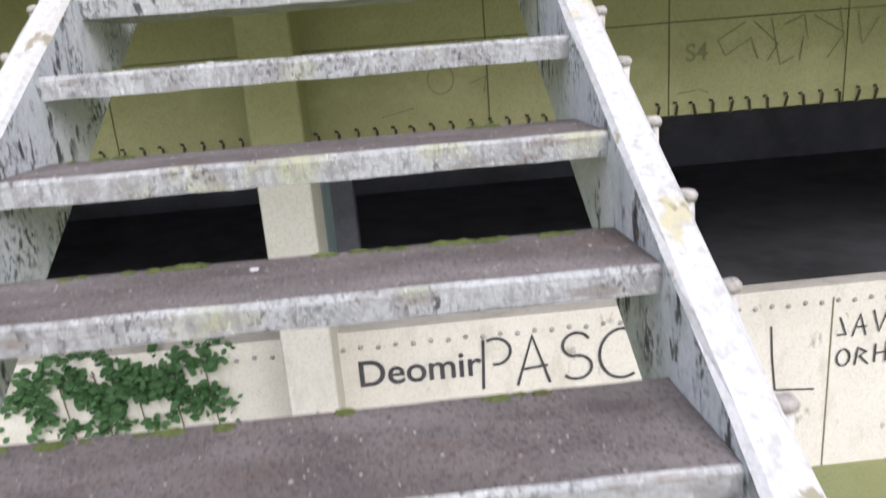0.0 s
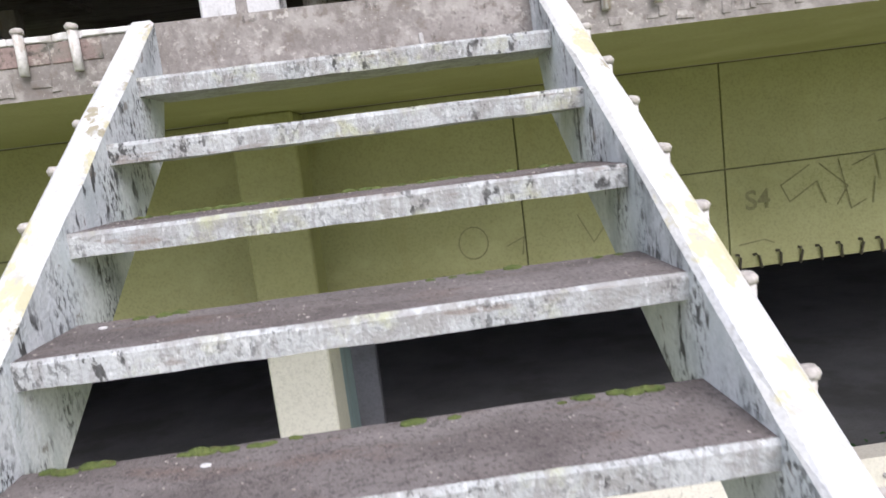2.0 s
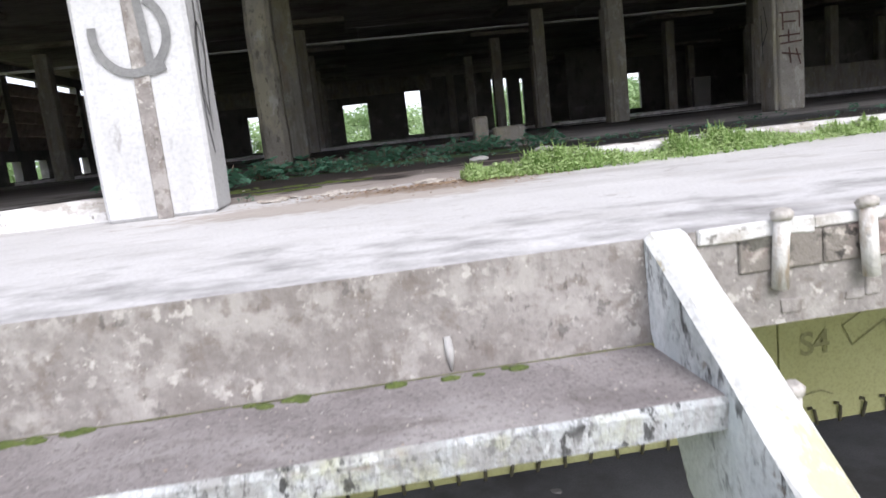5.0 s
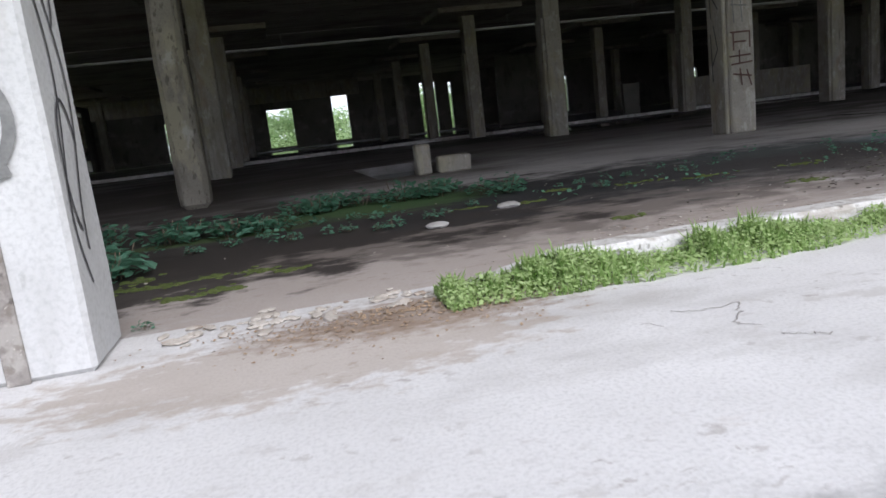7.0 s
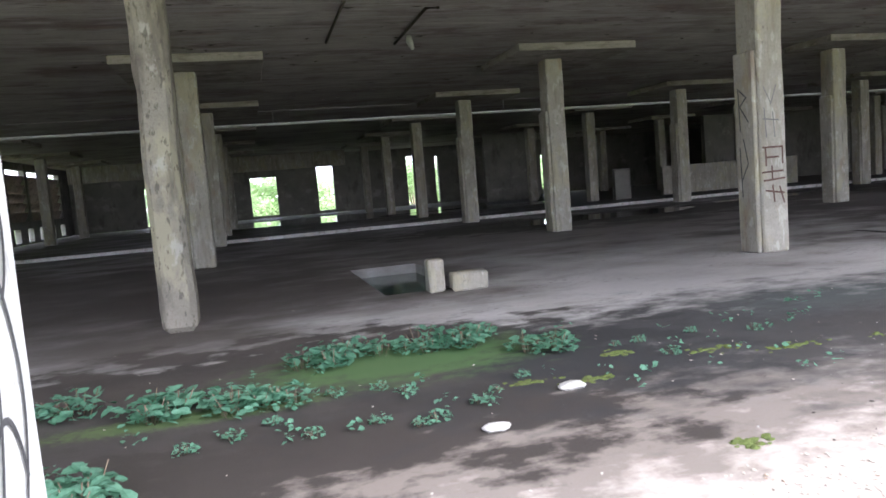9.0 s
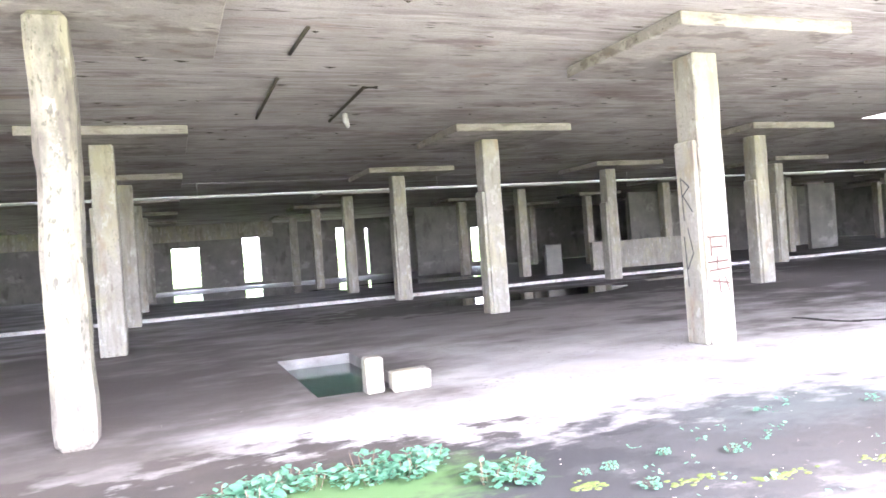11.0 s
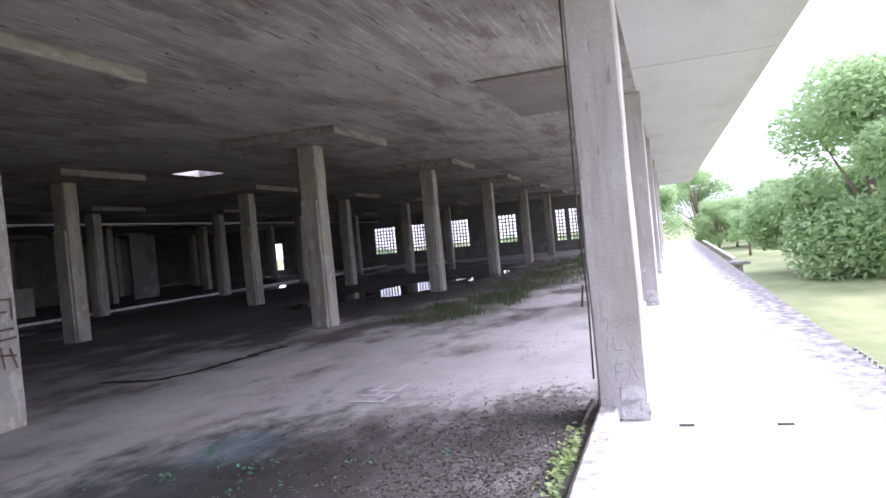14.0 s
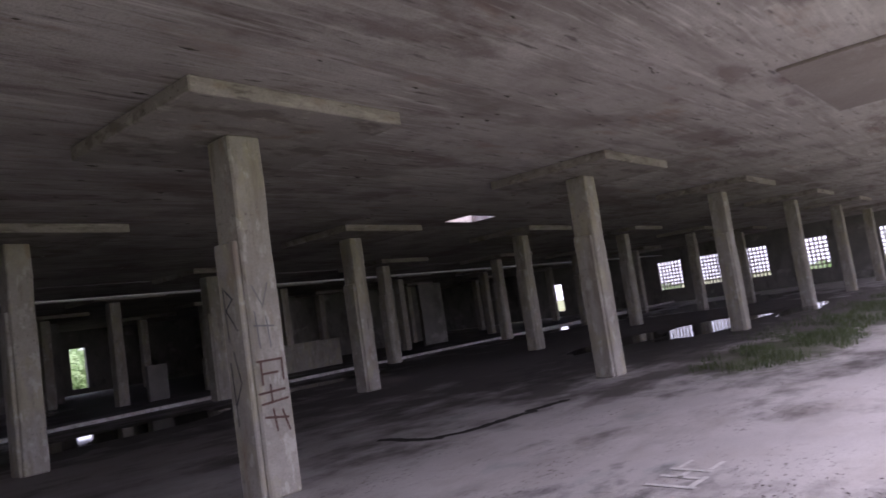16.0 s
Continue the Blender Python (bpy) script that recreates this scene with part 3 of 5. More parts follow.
# kerb between the facade columns
KERB = [(X0, -0.29), (1.42, 6.88), (7.3, 14.05), (14.45, 21.2), (21.6, 28.35), (28.75, 35.5), (35.9, 42.65), (43.05, X1)]
for a, b in KERB:
    bm = bmesh.new()
    broken = 1 < a < 2
    n = max(3, int((b - a) / 0.08))
    rows = []
    for i in range(n + 1):
        x = a + (b - a) * i / n
        chip = noise.noise(Vector((x * 3.1, 0, 0))) + 0.6 * noise.noise(Vector((x * 9, 1, 0)))
        high = 0.10 + 0.008 * chip
        if broken:  # worn down to nothing beside the bare gap
            high = max(0.006, min(high * (0.75 if x < 5 else 1.0), 0.012 + 0.16 * (x - a) + 0.012 * chip))
        y0, c = 2.06 + 0.012 * chip, min(0.018, high * 0.4)
        rows.append([bm.verts.new((x, y, z)) for y, z in ((y0, -0.001), (y0 + 0.004, high - c), (y0 + c, high), (2.21 - c, high + 0.004 * chip), (2.215, high - c), (2.22, -0.001))])
    for p, q in zip(rows, rows[1:]):
        for k in range(6):
            bm.faces.new((p[k], q[k], q[(k + 1) % 6], p[(k + 1) % 6]))
    bm.faces.new(rows[0])
    bm.faces.new(rows[-1][::-1])
    thing("kerb", bm, M_KERB, "low chipped white-painted kerb between the facade columns", "kerb", "structure")


# ---------------------------------------------------------------- hall columns
def column(x, y):
    e = thing("hall_column", None, None, "square board-marked concrete column under a flat drop panel", "column", "structure", "hall columns")
    e.location = (x, y, 0)
    return e


bm = bmesh.new()
box(bm, -0.18, 0.19, -0.19, 0.19, -0.002, ZC - 0.14, bevel=0.02)
bmesh.ops.subdivide_edges(bm, edges=[e for e in bm.edges if e.calc_length() > 1], cuts=14)
wobble(bm, 0.012, 2.2, (0, 1))
SHAFT = finish(bm, "shaft", M_CONC)
JACKET = finish(boxes((-0.235, -0.175, -0.15, 0.19, -0.002, 2.45), bevel=0.015), "jacket", M_CONC)
bm = bmesh.new()
box(bm, -1.08, 1.35, -1.08, 1.15, ZC - 0.14, ZC + 0.002, bevel=0.012)
PANEL = finish(bm, "drop_panel", M_PANEL)
bm = bmesh.new()
box(bm, -0.155, 0.155, -0.16, 0.16, -0.002, ZC - 0.14, bevel=0.05)
bmesh.ops.subdivide_edges(bm, edges=[e for e in bm.edges if e.calc_length() > 1], cuts=18)
wobble(bm, 0.03, 1.7, (0, 1))
wobble(bm, 0.012, 6, (0, 1))
WORN = finish(bm, "shaft", M_WORN)
for i in range(-2, 7):
    for j in range(6):
        x, y = 6.79 + 7.045 * i, 8.02 + 6.07 * j
        if x < X0 + 0.5 or x > X1 - 0.5:
            continue
        c = column(*((-0.10, 7.56) if (i, j) == (-1, 0) else (x, y)))
        part("shaft", WORN if (i, j) == (-1, 0) else SHAFT, None, c)
        if j < 3 and (i, j) != (-1, 0):
            part("jacket", JACKET, None, c)
        part("drop_panel", PANEL, None, c)

# facade columns
bm = bmesh.new()
box(bm, -0.225, 0.225, -0.18, 0.18, 0.0, ZC, bevel=0.015)
bmesh.ops.subdivide_edges(bm, edges=[e for e in bm.edges if e.calc_length() > 1], cuts=14)
wobble(bm, 0.008, 2.5, (0, 1))
FSHAFT = finish(bm, "shaft", M_WHITECOL)
GSHAFT = FSHAFT.copy()
GSHAFT.materials[0] = M_GREYCOL
STRIP = finish(boxes((-0.02, 0.045, -0.19, -0.178, 0.0, ZC), bevel=0.003), "pipe_channel", M_SLABEDGE)
bm = boxes((-0.232, 0.1, -0.187, -0.12, 0.0, 0.14), (-0.232, -0.2, -0.15, 0.02, 0.0, 0.26), (0.02, 0.232, -0.189, 0.16, 0.0, 0.09), bevel=0.004)
bmesh.ops.subdivide_edges(bm, edges=[e for e in bm.edges if e.calc_length() > 0.05], cuts=4)
wobble(bm, 0.014, 16, (0, 2))
for v in bm.verts:
    v.co.z = max(v.co.z, 0.0)
FLAKE = finish(bm, "flaked_base", M_KERB)
for i in range(-1, 7):
    x = -0.06 + 7.15 * i
    c = thing("facade_column", None, None, "white-painted square facade column with mildew streaks" if i < 1 else "pale grey square facade column with flaking render", "column", "structure", "facade columns")
    c.location = (x, 2.02, 0)
    part("shaft", FSHAFT if i < 1 else GSHAFT, None, c)
    if i > 0:
        part("flaked_base", FLAKE, None, c, "white flaked plaster at the foot")
    if i == 0:
        part("pipe_channel", STRIP, None, c, "grey mortar-filled channel down the column face")

bm = bmesh.new()
tube(bm, [(6.855, 2.21, ZC), (6.85, 2.215, 2.4), (6.835, 2.225, 1.5), (6.852, 2.21, 0.9), (6.845, 2.22, 0.32)], 0.008, 6)
tube(bm, [(6.83, 2.235, 1.02), (6.80, 2.25, 0.86)], 0.008, 5)
thing("cable", bm, M_IRON, "black cable hanging down a facade column", "cable")
bm = bmesh.new()
tube(bm, [(6.84, 2.24, 0.16), (6.6, 2.33, 0.004)], 0.018, 6)
thing("iron_bar", bm, M_IRON, "rusty iron bar leaning on the column foot", "bar")

# ---------------------------------------------------------------- lower storey seen under the slab
YW = 2.29
basement = boxes((X0, X1, YW + 0.2, 14, CELLAR - 0.1, CELLAR))
thing("floor_basement", basement, M_CELLAR, "dark littered basement floor", "floor", "structure")
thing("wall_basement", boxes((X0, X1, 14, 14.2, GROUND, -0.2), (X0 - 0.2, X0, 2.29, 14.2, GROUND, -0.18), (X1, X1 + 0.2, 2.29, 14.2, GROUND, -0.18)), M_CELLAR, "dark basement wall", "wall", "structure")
band = thing("wall_band", boxes((X0, X1, YW + 0.012, YW + 0.2, -1.63, -0.18)), M_GROUT, "olive-yellow panelled wall band under the terrace", "wall", "structure")
dado = thing("wall_dado", boxes((X0, X1, YW, YW + 0.2, GROUND, -3.19)), M_DADO, "cream-painted parapet wall with rows of studs", "wall", "structure")
PW = 1.425
PANELS = {}
for z0, z1 in ((-0.916, -0.205), (-1.63, -0.925)):
    for i in range(-8, 9):
        a = 0.105 + PW * i
        key = (z0,)
        if key not in PANELS:
            PANELS[key] = finish(boxes((0.005, PW - 0.005, 0, 0.03, z0, z1), bevel=0.003), "wall_panel", M_OLIVE)
        p = part("wall_panel", PANELS[key], None, band)
        p.location = (a, YW - 0.002, 0)
PILLAR = finish(boxes((-0.19, 0.19, 0, 0.6, -1.6 - GROUND, -0.2 - GROUND), bevel=0.012), "shaft_upper", M_OLIVE)
PILLAR_LOW = finish(boxes((-0.19, 0.19, 0, 0.6, 0, -1.6 - GROUND), bevel=0.012), "shaft_lower", M_DADO)
FIN = finish(boxes((-0.17, 0.17, 0.601, 1.5, CELLAR - GROUND, -0.2 - GROUND), bevel=0.012), "fin_wall", M_BLUE)
REAR = finish(boxes((-0.19, 0.19, 4.1, 4.45, CELLAR - GROUND, -0.2 - GROUND), bevel=0.012), "shaft", M_CELLAR)
for i in range(-1, 4):
    p = thing("basement_pillar", None, None, "square pillar carrying the terrace, olive above and cream below", "pillar", "structure", "basement pillars")
    p.location = (-0.045 + 7.15 * i, 1.84, GROUND)
    part("shaft_upper", PILLAR, None, p)
    part("shaft_lower", PILLAR_LOW, None, p, "cream-painted lower shaft")
    part("fin_wall", FIN, None, p, "bluish-grey fin wall behind the pillar")
    if i == 0:
        q = thing("rear_pillar", None, None, "plain grey pillar standing in the dark basement", "pillar", "structure")
        q.location = (-0.045, 1.84, GROUND)
        part("shaft", REAR, None, q)
bm = bmesh.new()
tube(bm, [(0, -0.008, -0.04), (0.0, -0.014, 0.01), (0.0, -0.016, 0.05), (-0.012, -0.014, 0.07), (-0.032, -0.004, 0.07)], 0.010, 6)
HOOK = finish(bm, "iron_hook", M_IRON)
for i in range(70):
    x = -3.2 + 0.148 * i
    if abs(x + 0.045) < 0.22:
        continue
    h = part("iron_hook", HOOK, None, band)
    h.location = (x, YW - 0.004, -1.60)
    h.rotation_euler = (0, random.uniform(-0.25, 0.25), 0)
bm = bmesh.new()
for i in range(130):
    x = -5 + 0.148 * i
    bmesh.ops.create_icosphere(bm, subdivisions=1, radius=0.024, matrix=Matrix.Translation((x, YW - 0.004, -3.33 - 0.012 * (i % 2))))
part("studs", bm, M_PALE, dado, "rows of small round studs")
part("joint", boxes((4.42, 4.435, YW - 0.004, YW + 0.01, GROUND, -3.3), (-3.0, -2.98, YW - 0.004, YW + 0.01, GROUND, -3.3)), M_GROUT, dado)

# ---------------------------------------------------------------- staircase
STEPS = 24
RISE, GOING = 0.198, 0.306
SW = 1.251
stair = thing("staircase", None, None, "open-riser concrete staircase with mildewed white paint", "staircase")
stair.location = (0, 0, GROUND)


def tread_mesh():
    bm = bmesh.new()
    n = 26
    prof = [(-0.275, -0.055), (-0.279, -0.01), (-0.272, 0.0), (-0.004, 0.0), (0.0, -0.006), (-0.004, -0.055)]
    rings = []
    for i in range(n + 1):
        x = SW * i / n
        ring = []
        for k, (y, z) in enumerate(prof):
            d = noise.noise_vector(Vector((x * 9, k * 3.1, 0.7)))
            ring.append(bm.verts.new((x, y + 0.004 * d.y, z + (0.0015 if k in (2, 3) else 0.004) * d.z)))
        rings.append(ring)
    for a, b in zip(rings, rings[1:]):
        for k in range(len(prof)):
            q = (k + 1) % len(prof)
            bm.faces.new((a[k], b[k], b[q], a[q])).material_index = 0 if k in (2, 3) else 1
    bm.faces.new(rings[0][::-1]).material_index = 1
    bm.faces.new(rings[-1]).material_index = 1
    return finish(bm, "tread", [M_TREAD, M_PAINT])


TREAD = tread_mesh()
TREAD_TOP = TREAD.copy()
TREAD_TOP.materials[0] = M_TREADPALE
for k in range(STEPS):
    p = part("tread", TREAD if k else TREAD_TOP, None, stair)
    p.location = (0, 0.005 - GOING * k, -0.203 - RISE * k - GROUND)
SL = 0.653


def stringer(x0, x1):
    bm = bmesh.new()
    n = 60
    ylow = (GROUND + 0.1) / SL
    rows = []
    for i in range(n + 1):
        y = -0.002 + (ylow - 0.0) * i / n
        top = SL * y + 0.012
        low = top - 0.36
        if i == 0:
            low = -0.175
        low = max(low, GROUND)
        c = 0.012
        ring = []
        for k, (x, z) in enumerate(((x0, low), (x0, top - c), (x0 + c, top), (x1 - c, top), (x1, top - c), (x1, low))):
            d = noise.noise_vector(Vector((x * 5, y * 7, k * 2.3))) * 0.005
            ring.append(bm.verts.new((x + (d.x if 0 < k < 5 else 0), y, max(GROUND, z + (d.z if i else 0)))))
        rows.append(ring)
    for a, b in zip(rows, rows[1:]):
        for k in range(6):
            bm.faces.new((a[k], b[k], b[(k + 1) % 6], a[(k + 1) % 6])).material_index = 1 if k in (1, 2, 3) else 0
    bm.faces.new(rows[0])
    bm.faces.new(rows[-1][::-1])
    bm.transform(Matrix.Translation((0, 0, -GROUND)))
    return bm


part("stringer", stringer(-0.082, 0.0), [M_STRINGER, M_STRTOP], stair)
part("stringer", stringer(SW, SW + 0.082), [M_STRINGER, M_STRTOP], stair)


def post_mesh(height):
    bm = bmesh.new()
    tube(bm, [(0, 0, -height), (0.001, 0, -height * 0.5), (0, 0.001, -0.012)], 0.016, 9, 0)
    wobble(bm, 0.002, 40)
    return finish(bm, "post_stub", [M_POST])


bm = bmesh.new()
tube(bm, [(0, 0, -0.014), (0.001, 0, -0.002), (0.002, 0.001, 0.006)], [0.019, 0.022, 0.015], 9)
wobble(bm, 0.002, 40)
CAP = finish(bm, "cap", M_CAP)


POST = post_mesh(0.2)
for k in range(36):
    for x in (SW + 0.104, -0.104):
        p = part("post_stub", POST, None, stair)
        part("cap", CAP, None, p, "rusty flattened cap")
        y = -0.27 - 0.187 * k
        p.location = (x, y, max(SL * y - 0.03, GROUND + 0.2) - GROUND)
        p.rotation_euler = (random.uniform(-0.05, 0.05), random.uniform(-0.05, 0.05), random.uniform(0, 6))
POSTS = post_mesh(0.145)
for k in range(46):
    for x in (1.512 + 0.172 * k, -0.26 - 0.172 * k):
        p = part("post_stub", POSTS, None, terrace)
        part("cap", CAP, None, p, "rusty flattened cap")
        p.location = (x, -0.018, 0.022 + random.uniform(-0.006, 0.006))
        p.rotation_euler = (random.uniform(-0.03, 0.03), random.uniform(-0.06, 0.06), random.uniform(0, 6))
BRICK = finish(boxes((0.001, 0.170, -0.005, 0.002, -0.092, -0.024), bevel=0.003), "edging_brick", M_BRICK)
for k in range(44):
    for s in (1.43 + 0.172 * k, -0.35 - 0.172 * k):
        b = part("edging_brick", BRICK, None, terrace)
        b.location = (s, random.uniform(-0.002, 0.002), 0)

# ---------------------------------------------------------------- ceiling details
thing("ceiling_patch", boxes((11.2, 14.6, 2.35, 4.0, ZC - 0.04, ZC + 0.001), bevel=0.006), M_CEILP, "smooth darker plaster patch on the ceiling", "ceiling patch", "structure")


def conduit(pts, label):
    bm = bmesh.new()
    tube(bm, pts, 0.022, 7)
    return thing("conduit", bm, M_IRON, label, "conduit", "", "broken ceiling conduits")


conduit([(2.09, 7.97, ZC - 0.01), (2.05, 8.86, ZC - 0.02)], "rusty broken conduit along the concrete ceiling")
conduit([(2.07, 9.96, ZC - 0.01), (2.09, 12.4, ZC - 0.02)], "rusty broken conduit along the concrete ceiling")
conduit([(3.45, 10.3, ZC - 0.02), (3.26, 10.32, ZC - 0.02), (3.28, 12.6, ZC - 0.03)], "rusty bent conduit along the concrete ceiling")
bm = bmesh.new()
tube(bm, [(3.42, 12.1, ZC + 0.001), (3.42, 12.1, ZC - 0.1), (3.46, 12.08, ZC - 0.24)], [0.05, 0.06, 0.035], 8)
thing("lamp_holder", bm, M_PALE, "broken white lamp holder hanging from the ceiling", "lamp holder")
bm = bmesh.new()
for i in range(420):
    x, y = random.uniform(-2, 22), random.uniform(2.6, 20)
    a = random.uniform(-0.15, 0.15)
    L, w = random.uniform(0.05, 0.2), random.uniform(0.012, 0.03)
    c = Vector((x, y, ZC - 0.002))
    u, v = Vector((math.cos(a), math.sin(a), 0)) * L / 2, Vector((-math.sin(a), math.cos(a), 0)) * w / 2
    q = [bm.verts.new(c + p) for p in (-u, v * 0.8, u, -v)]
    t = bm.verts.new(c + Vector((0, 0, -random.uniform(0.006, 0.02))))
    for k in range(4):
        bm.faces.new((q[k], q[(k + 1) % 4], t))
thing("formwork_fins", bm, M_IRON, "small dark formwork fins and nail scraps on the ceiling", "fins", "stuff")

# ---------------------------------------------------------------- hall: partitions, pit blocks, puddles
thing("parapet_wall", boxes((16.9, 23.5, 26.0, 26.2, -0.002, 1.15), bevel=0.01), M_CONC, "low pale plaster wall with dark stains", "wall", "structure")
thing("partition_wall", boxes((30.2, 32.0, 27.0, 27.2, -0.002, 3.2), bevel=0.01), M_BASE, "tall dark greenish partition panel", "wall", "structure")
thing("partition_wall", boxes((-8.5, 6.2, 41.8, 42.0, 2.75, ZC)), M_CONC, "pale plaster beam above the end doorways", "wall", "structure")
thing("partition_wall", boxes((14.5, 15.2, 25.6, 25.8, -0.002, 1.2), bevel=0.01), M_BASE, "short dark wall stub beside a column", "wall", "structure")
thing("partition_wall", boxes((24, 39, 33.0, 33.2, -0.002, ZC)), M_BASE, "long dark partition wall deep in the hall", "wall", "structure")
thing("partition_wall", boxes((12.9, 16.0, 36.5, 36.7, -0.002, ZC)), M_BASE, "long dark partition wall deep in the hall", "wall", "structure")
bm = boxes((2.40, 2.58, 7.9, 8.1, -0.002, 0.36), bevel=0.02)
wobble(bm, 0.015, 6)
thing("concrete_block", bm, M_CONC, "upright pale concrete block at the pit's edge", "block")
bm = boxes((2.64, 3.04, 7.82, 8.02, -0.002, 0.20), bevel=0.02)
wobble(bm, 0.012, 6)
thing("concrete_block", bm, M_CONC, "fallen pale concrete block beside the pit", "block")
for n, (cx, cy, rx, ry) in enumerate(((23.5, 9.6, 3.4, 1.0), (27.0, 8.0, 2.2, 0.5), (20.5, 11.2, 2.5, 0.8), (9.2, 17.3, 3.2, 1.0), (16.0, 18.2, 2.4, 0.6), (4.5, 34.0, 7.0, 4.0), (38.0, 14.0, 5.0, 3.0), (10.0, 30.0, 3.5, 2.0), (36, 20, 6, 2.5))):
    bm = bmesh.new()
    blob(bm, cx, cy, rx, ry, 0.004, 48, 0.45, n)
    thing("puddle", bm, M_WATER, "still shallow puddle on the concrete floor", "puddle", "structure")
# long cracked, raised edge of the floor screed, its shadow painted as a dark line
bm = bmesh.new()
pts = [(9.02, 8.85), (9.04, 8.35), (9.1, 8.0), (9.6, 7.8), (10.2, 7.72), (10.95, 7.7), (11.6, 7.55)]
line = []
for a, b in zip(pts, pts[1:]):
    for i in range(6):
        p = Vector(a).lerp(Vector(b), i / 6)
        line.append((p.x + random.gauss(0, 0.02), p.y + random.gauss(0, 0.02)))
ribbon(bm, line, 0.16, lambda u, v: (u, v, 0.003))
thing("screed_edge_line", bm, M_EDGESHADE, "dark painted shadow line along a cracked, raised floor screed edge", "crack", "structure")
bm = bmesh.new()
fl = lambda u, v: (u, v, 0.004)
ribbon(bm, [(7.62, 4.25), (7.66, 4.62)], 0.05, fl)
ribbon(bm, [(7.66, 4.28), (7.9, 4.26)], 0.05, fl)
ribbon(bm, [(7.86, 4.3), (7.9, 4.6)], 0.05, fl)
ribbon(bm, [(7.88, 4.45), (8.06, 4.44)], 0.05, fl)
ribbon(bm, [(8.06, 4.28), (8.1, 4.6)], 0.05, fl)
ribbon(bm, [(8.12, 4.3), (8.34, 4.28)], 0.04, fl)
ribbon(bm, [(8.14, 4.56), (8.36, 4.54)], 0.04, fl)
thing("floor_marking", bm, M_CHALK, "worn white painted marks on the floor", "marking", "structure")

# hairline cracks of the terrace
bm = bmesh.new()
for k, line in enumerate(([(1.79, 1.40), (1.86, 1.36), (1.98, 1.37), (1.93, 1.29), (1.86, 1.21), (1.92, 1.16)], [(1.90, 1.09), (1.95, 1.04), (1.99, 1.03)], [(1.65, 1.35), (1.71, 1.30)])):
    fine = []
    for p, q in zip(line, line[1:]):
        for i in range(5):
            v = Vector(p).lerp(Vector(q), i / 5)
            fine.append((v.x + random.gauss(0, 0.006), v.y + random.gauss(0, 0.006)))
    ribbon(bm, fine, 0.003, lambda u, v: (u, v, 0.002))
thing("terrace_crack", bm, M_SLABEDGE, "fine dirty cracks across the pale terrace", "crack", "structure")

# ---------------------------------------------------------------- graffiti
def graffiti(name, strokes, width, plane, label, mat=M_SPRAY, lift=0.0006):
    bm = bmesh.new()
    o = Vector(plane(0, 0))
    up = (Vector(plane(1, 0)) - o).cross(Vector(plane(0, 1)) - o)
    for k, s in enumerate(strokes):
        ribbon(bm, s, width, lambda u, v: Vector(plane(u, v)) + up * (lift * k))
    return thing(name, bm, mat, label, "graffiti", "structure")


front = lambda u, v: (u, 1.825, v)
graffiti("graffiti_hook", [arc(-0.065, 0.75, 0.142, 0.155, 172, 412, 24), [(-0.02, 0.93), (-0.01, 0.75), (0.0, 0.6), (0.045, 0.612)]], 0.034, front, "grey sprayed hook shape on the white column", M_SPRAYG)
side = lambda u, v: (0.169, u, v)
graffiti("graffiti_waves", [[(1.95 + 0.05 * math.sin(v * 9 + 0.6 * math.sin(v * 4)), v) for v in [0.25 + 0.03 * i for i in range(50)]],
                            [(2.06 + 0.06 * math.sin(v * 7 + 2), v) for v in [0.35 + 0.03 * i for i in range(40)]],
                            arc(2.0, 0.6, 0.09, 0.2, 20, 250, 24), arc(2.02, 1.15, 0.1, 0.16, -60, 200, 22)], 0.014, side, "thin black looping spray lines on the column's side")
south = lambda u, v: (u, 7.812, v)
graffiti("graffiti_column", [[(6.62, 1.28), (6.9, 1.28), (6.9, 1.08)], [(6.66, 1.28), (6.66, 1.06)], [(6.66, 1.16), (6.84, 1.16)], [(6.6, 0.98), (6.9, 0.99)], [(6.74, 1.05), (6.74, 0.88)],
                             [(6.62, 0.88), (6.92, 0.9)], [(6.64, 0.76), (6.9, 0.72)], [(6.74, 0.82), (6.76, 0.62)], [(6.84, 0.8), (6.9, 0.6)],
                             ], 0.022, south, "dark reddish-brown sprayed angular letters down a concrete column", M_RUST)
graffiti("graffiti_column", [[(6.66, 2.0), (6.76, 1.8), (6.84, 2.02)], [(6.64, 1.62), (6.86, 1.6)], [(6.66, 1.75), (6.68, 1.4)], [(6.78, 1.7), (6.8, 1.4)]], 0.016, south, "faint grey scratched letters on a concrete column", M_SPRAYG)
west = lambda u, v: (6.545, u, v)
graffiti("graffiti_column", [[(8.1, 2.0), (7.98, 1.9), (8.1, 1.8), (7.95, 1.6)], [(8.12, 2.02), (8.1, 1.5)], [(8.05, 1.4), (7.98, 1.1), (8.1, 0.9)], [(8.12, 1.3), (8.1, 0.7)]], 0.018, west, "thin black sprayed letters on a column's side", M_SPRAY, -0.0006)
wall = lambda u, v: (u, YW - 0.008, v)
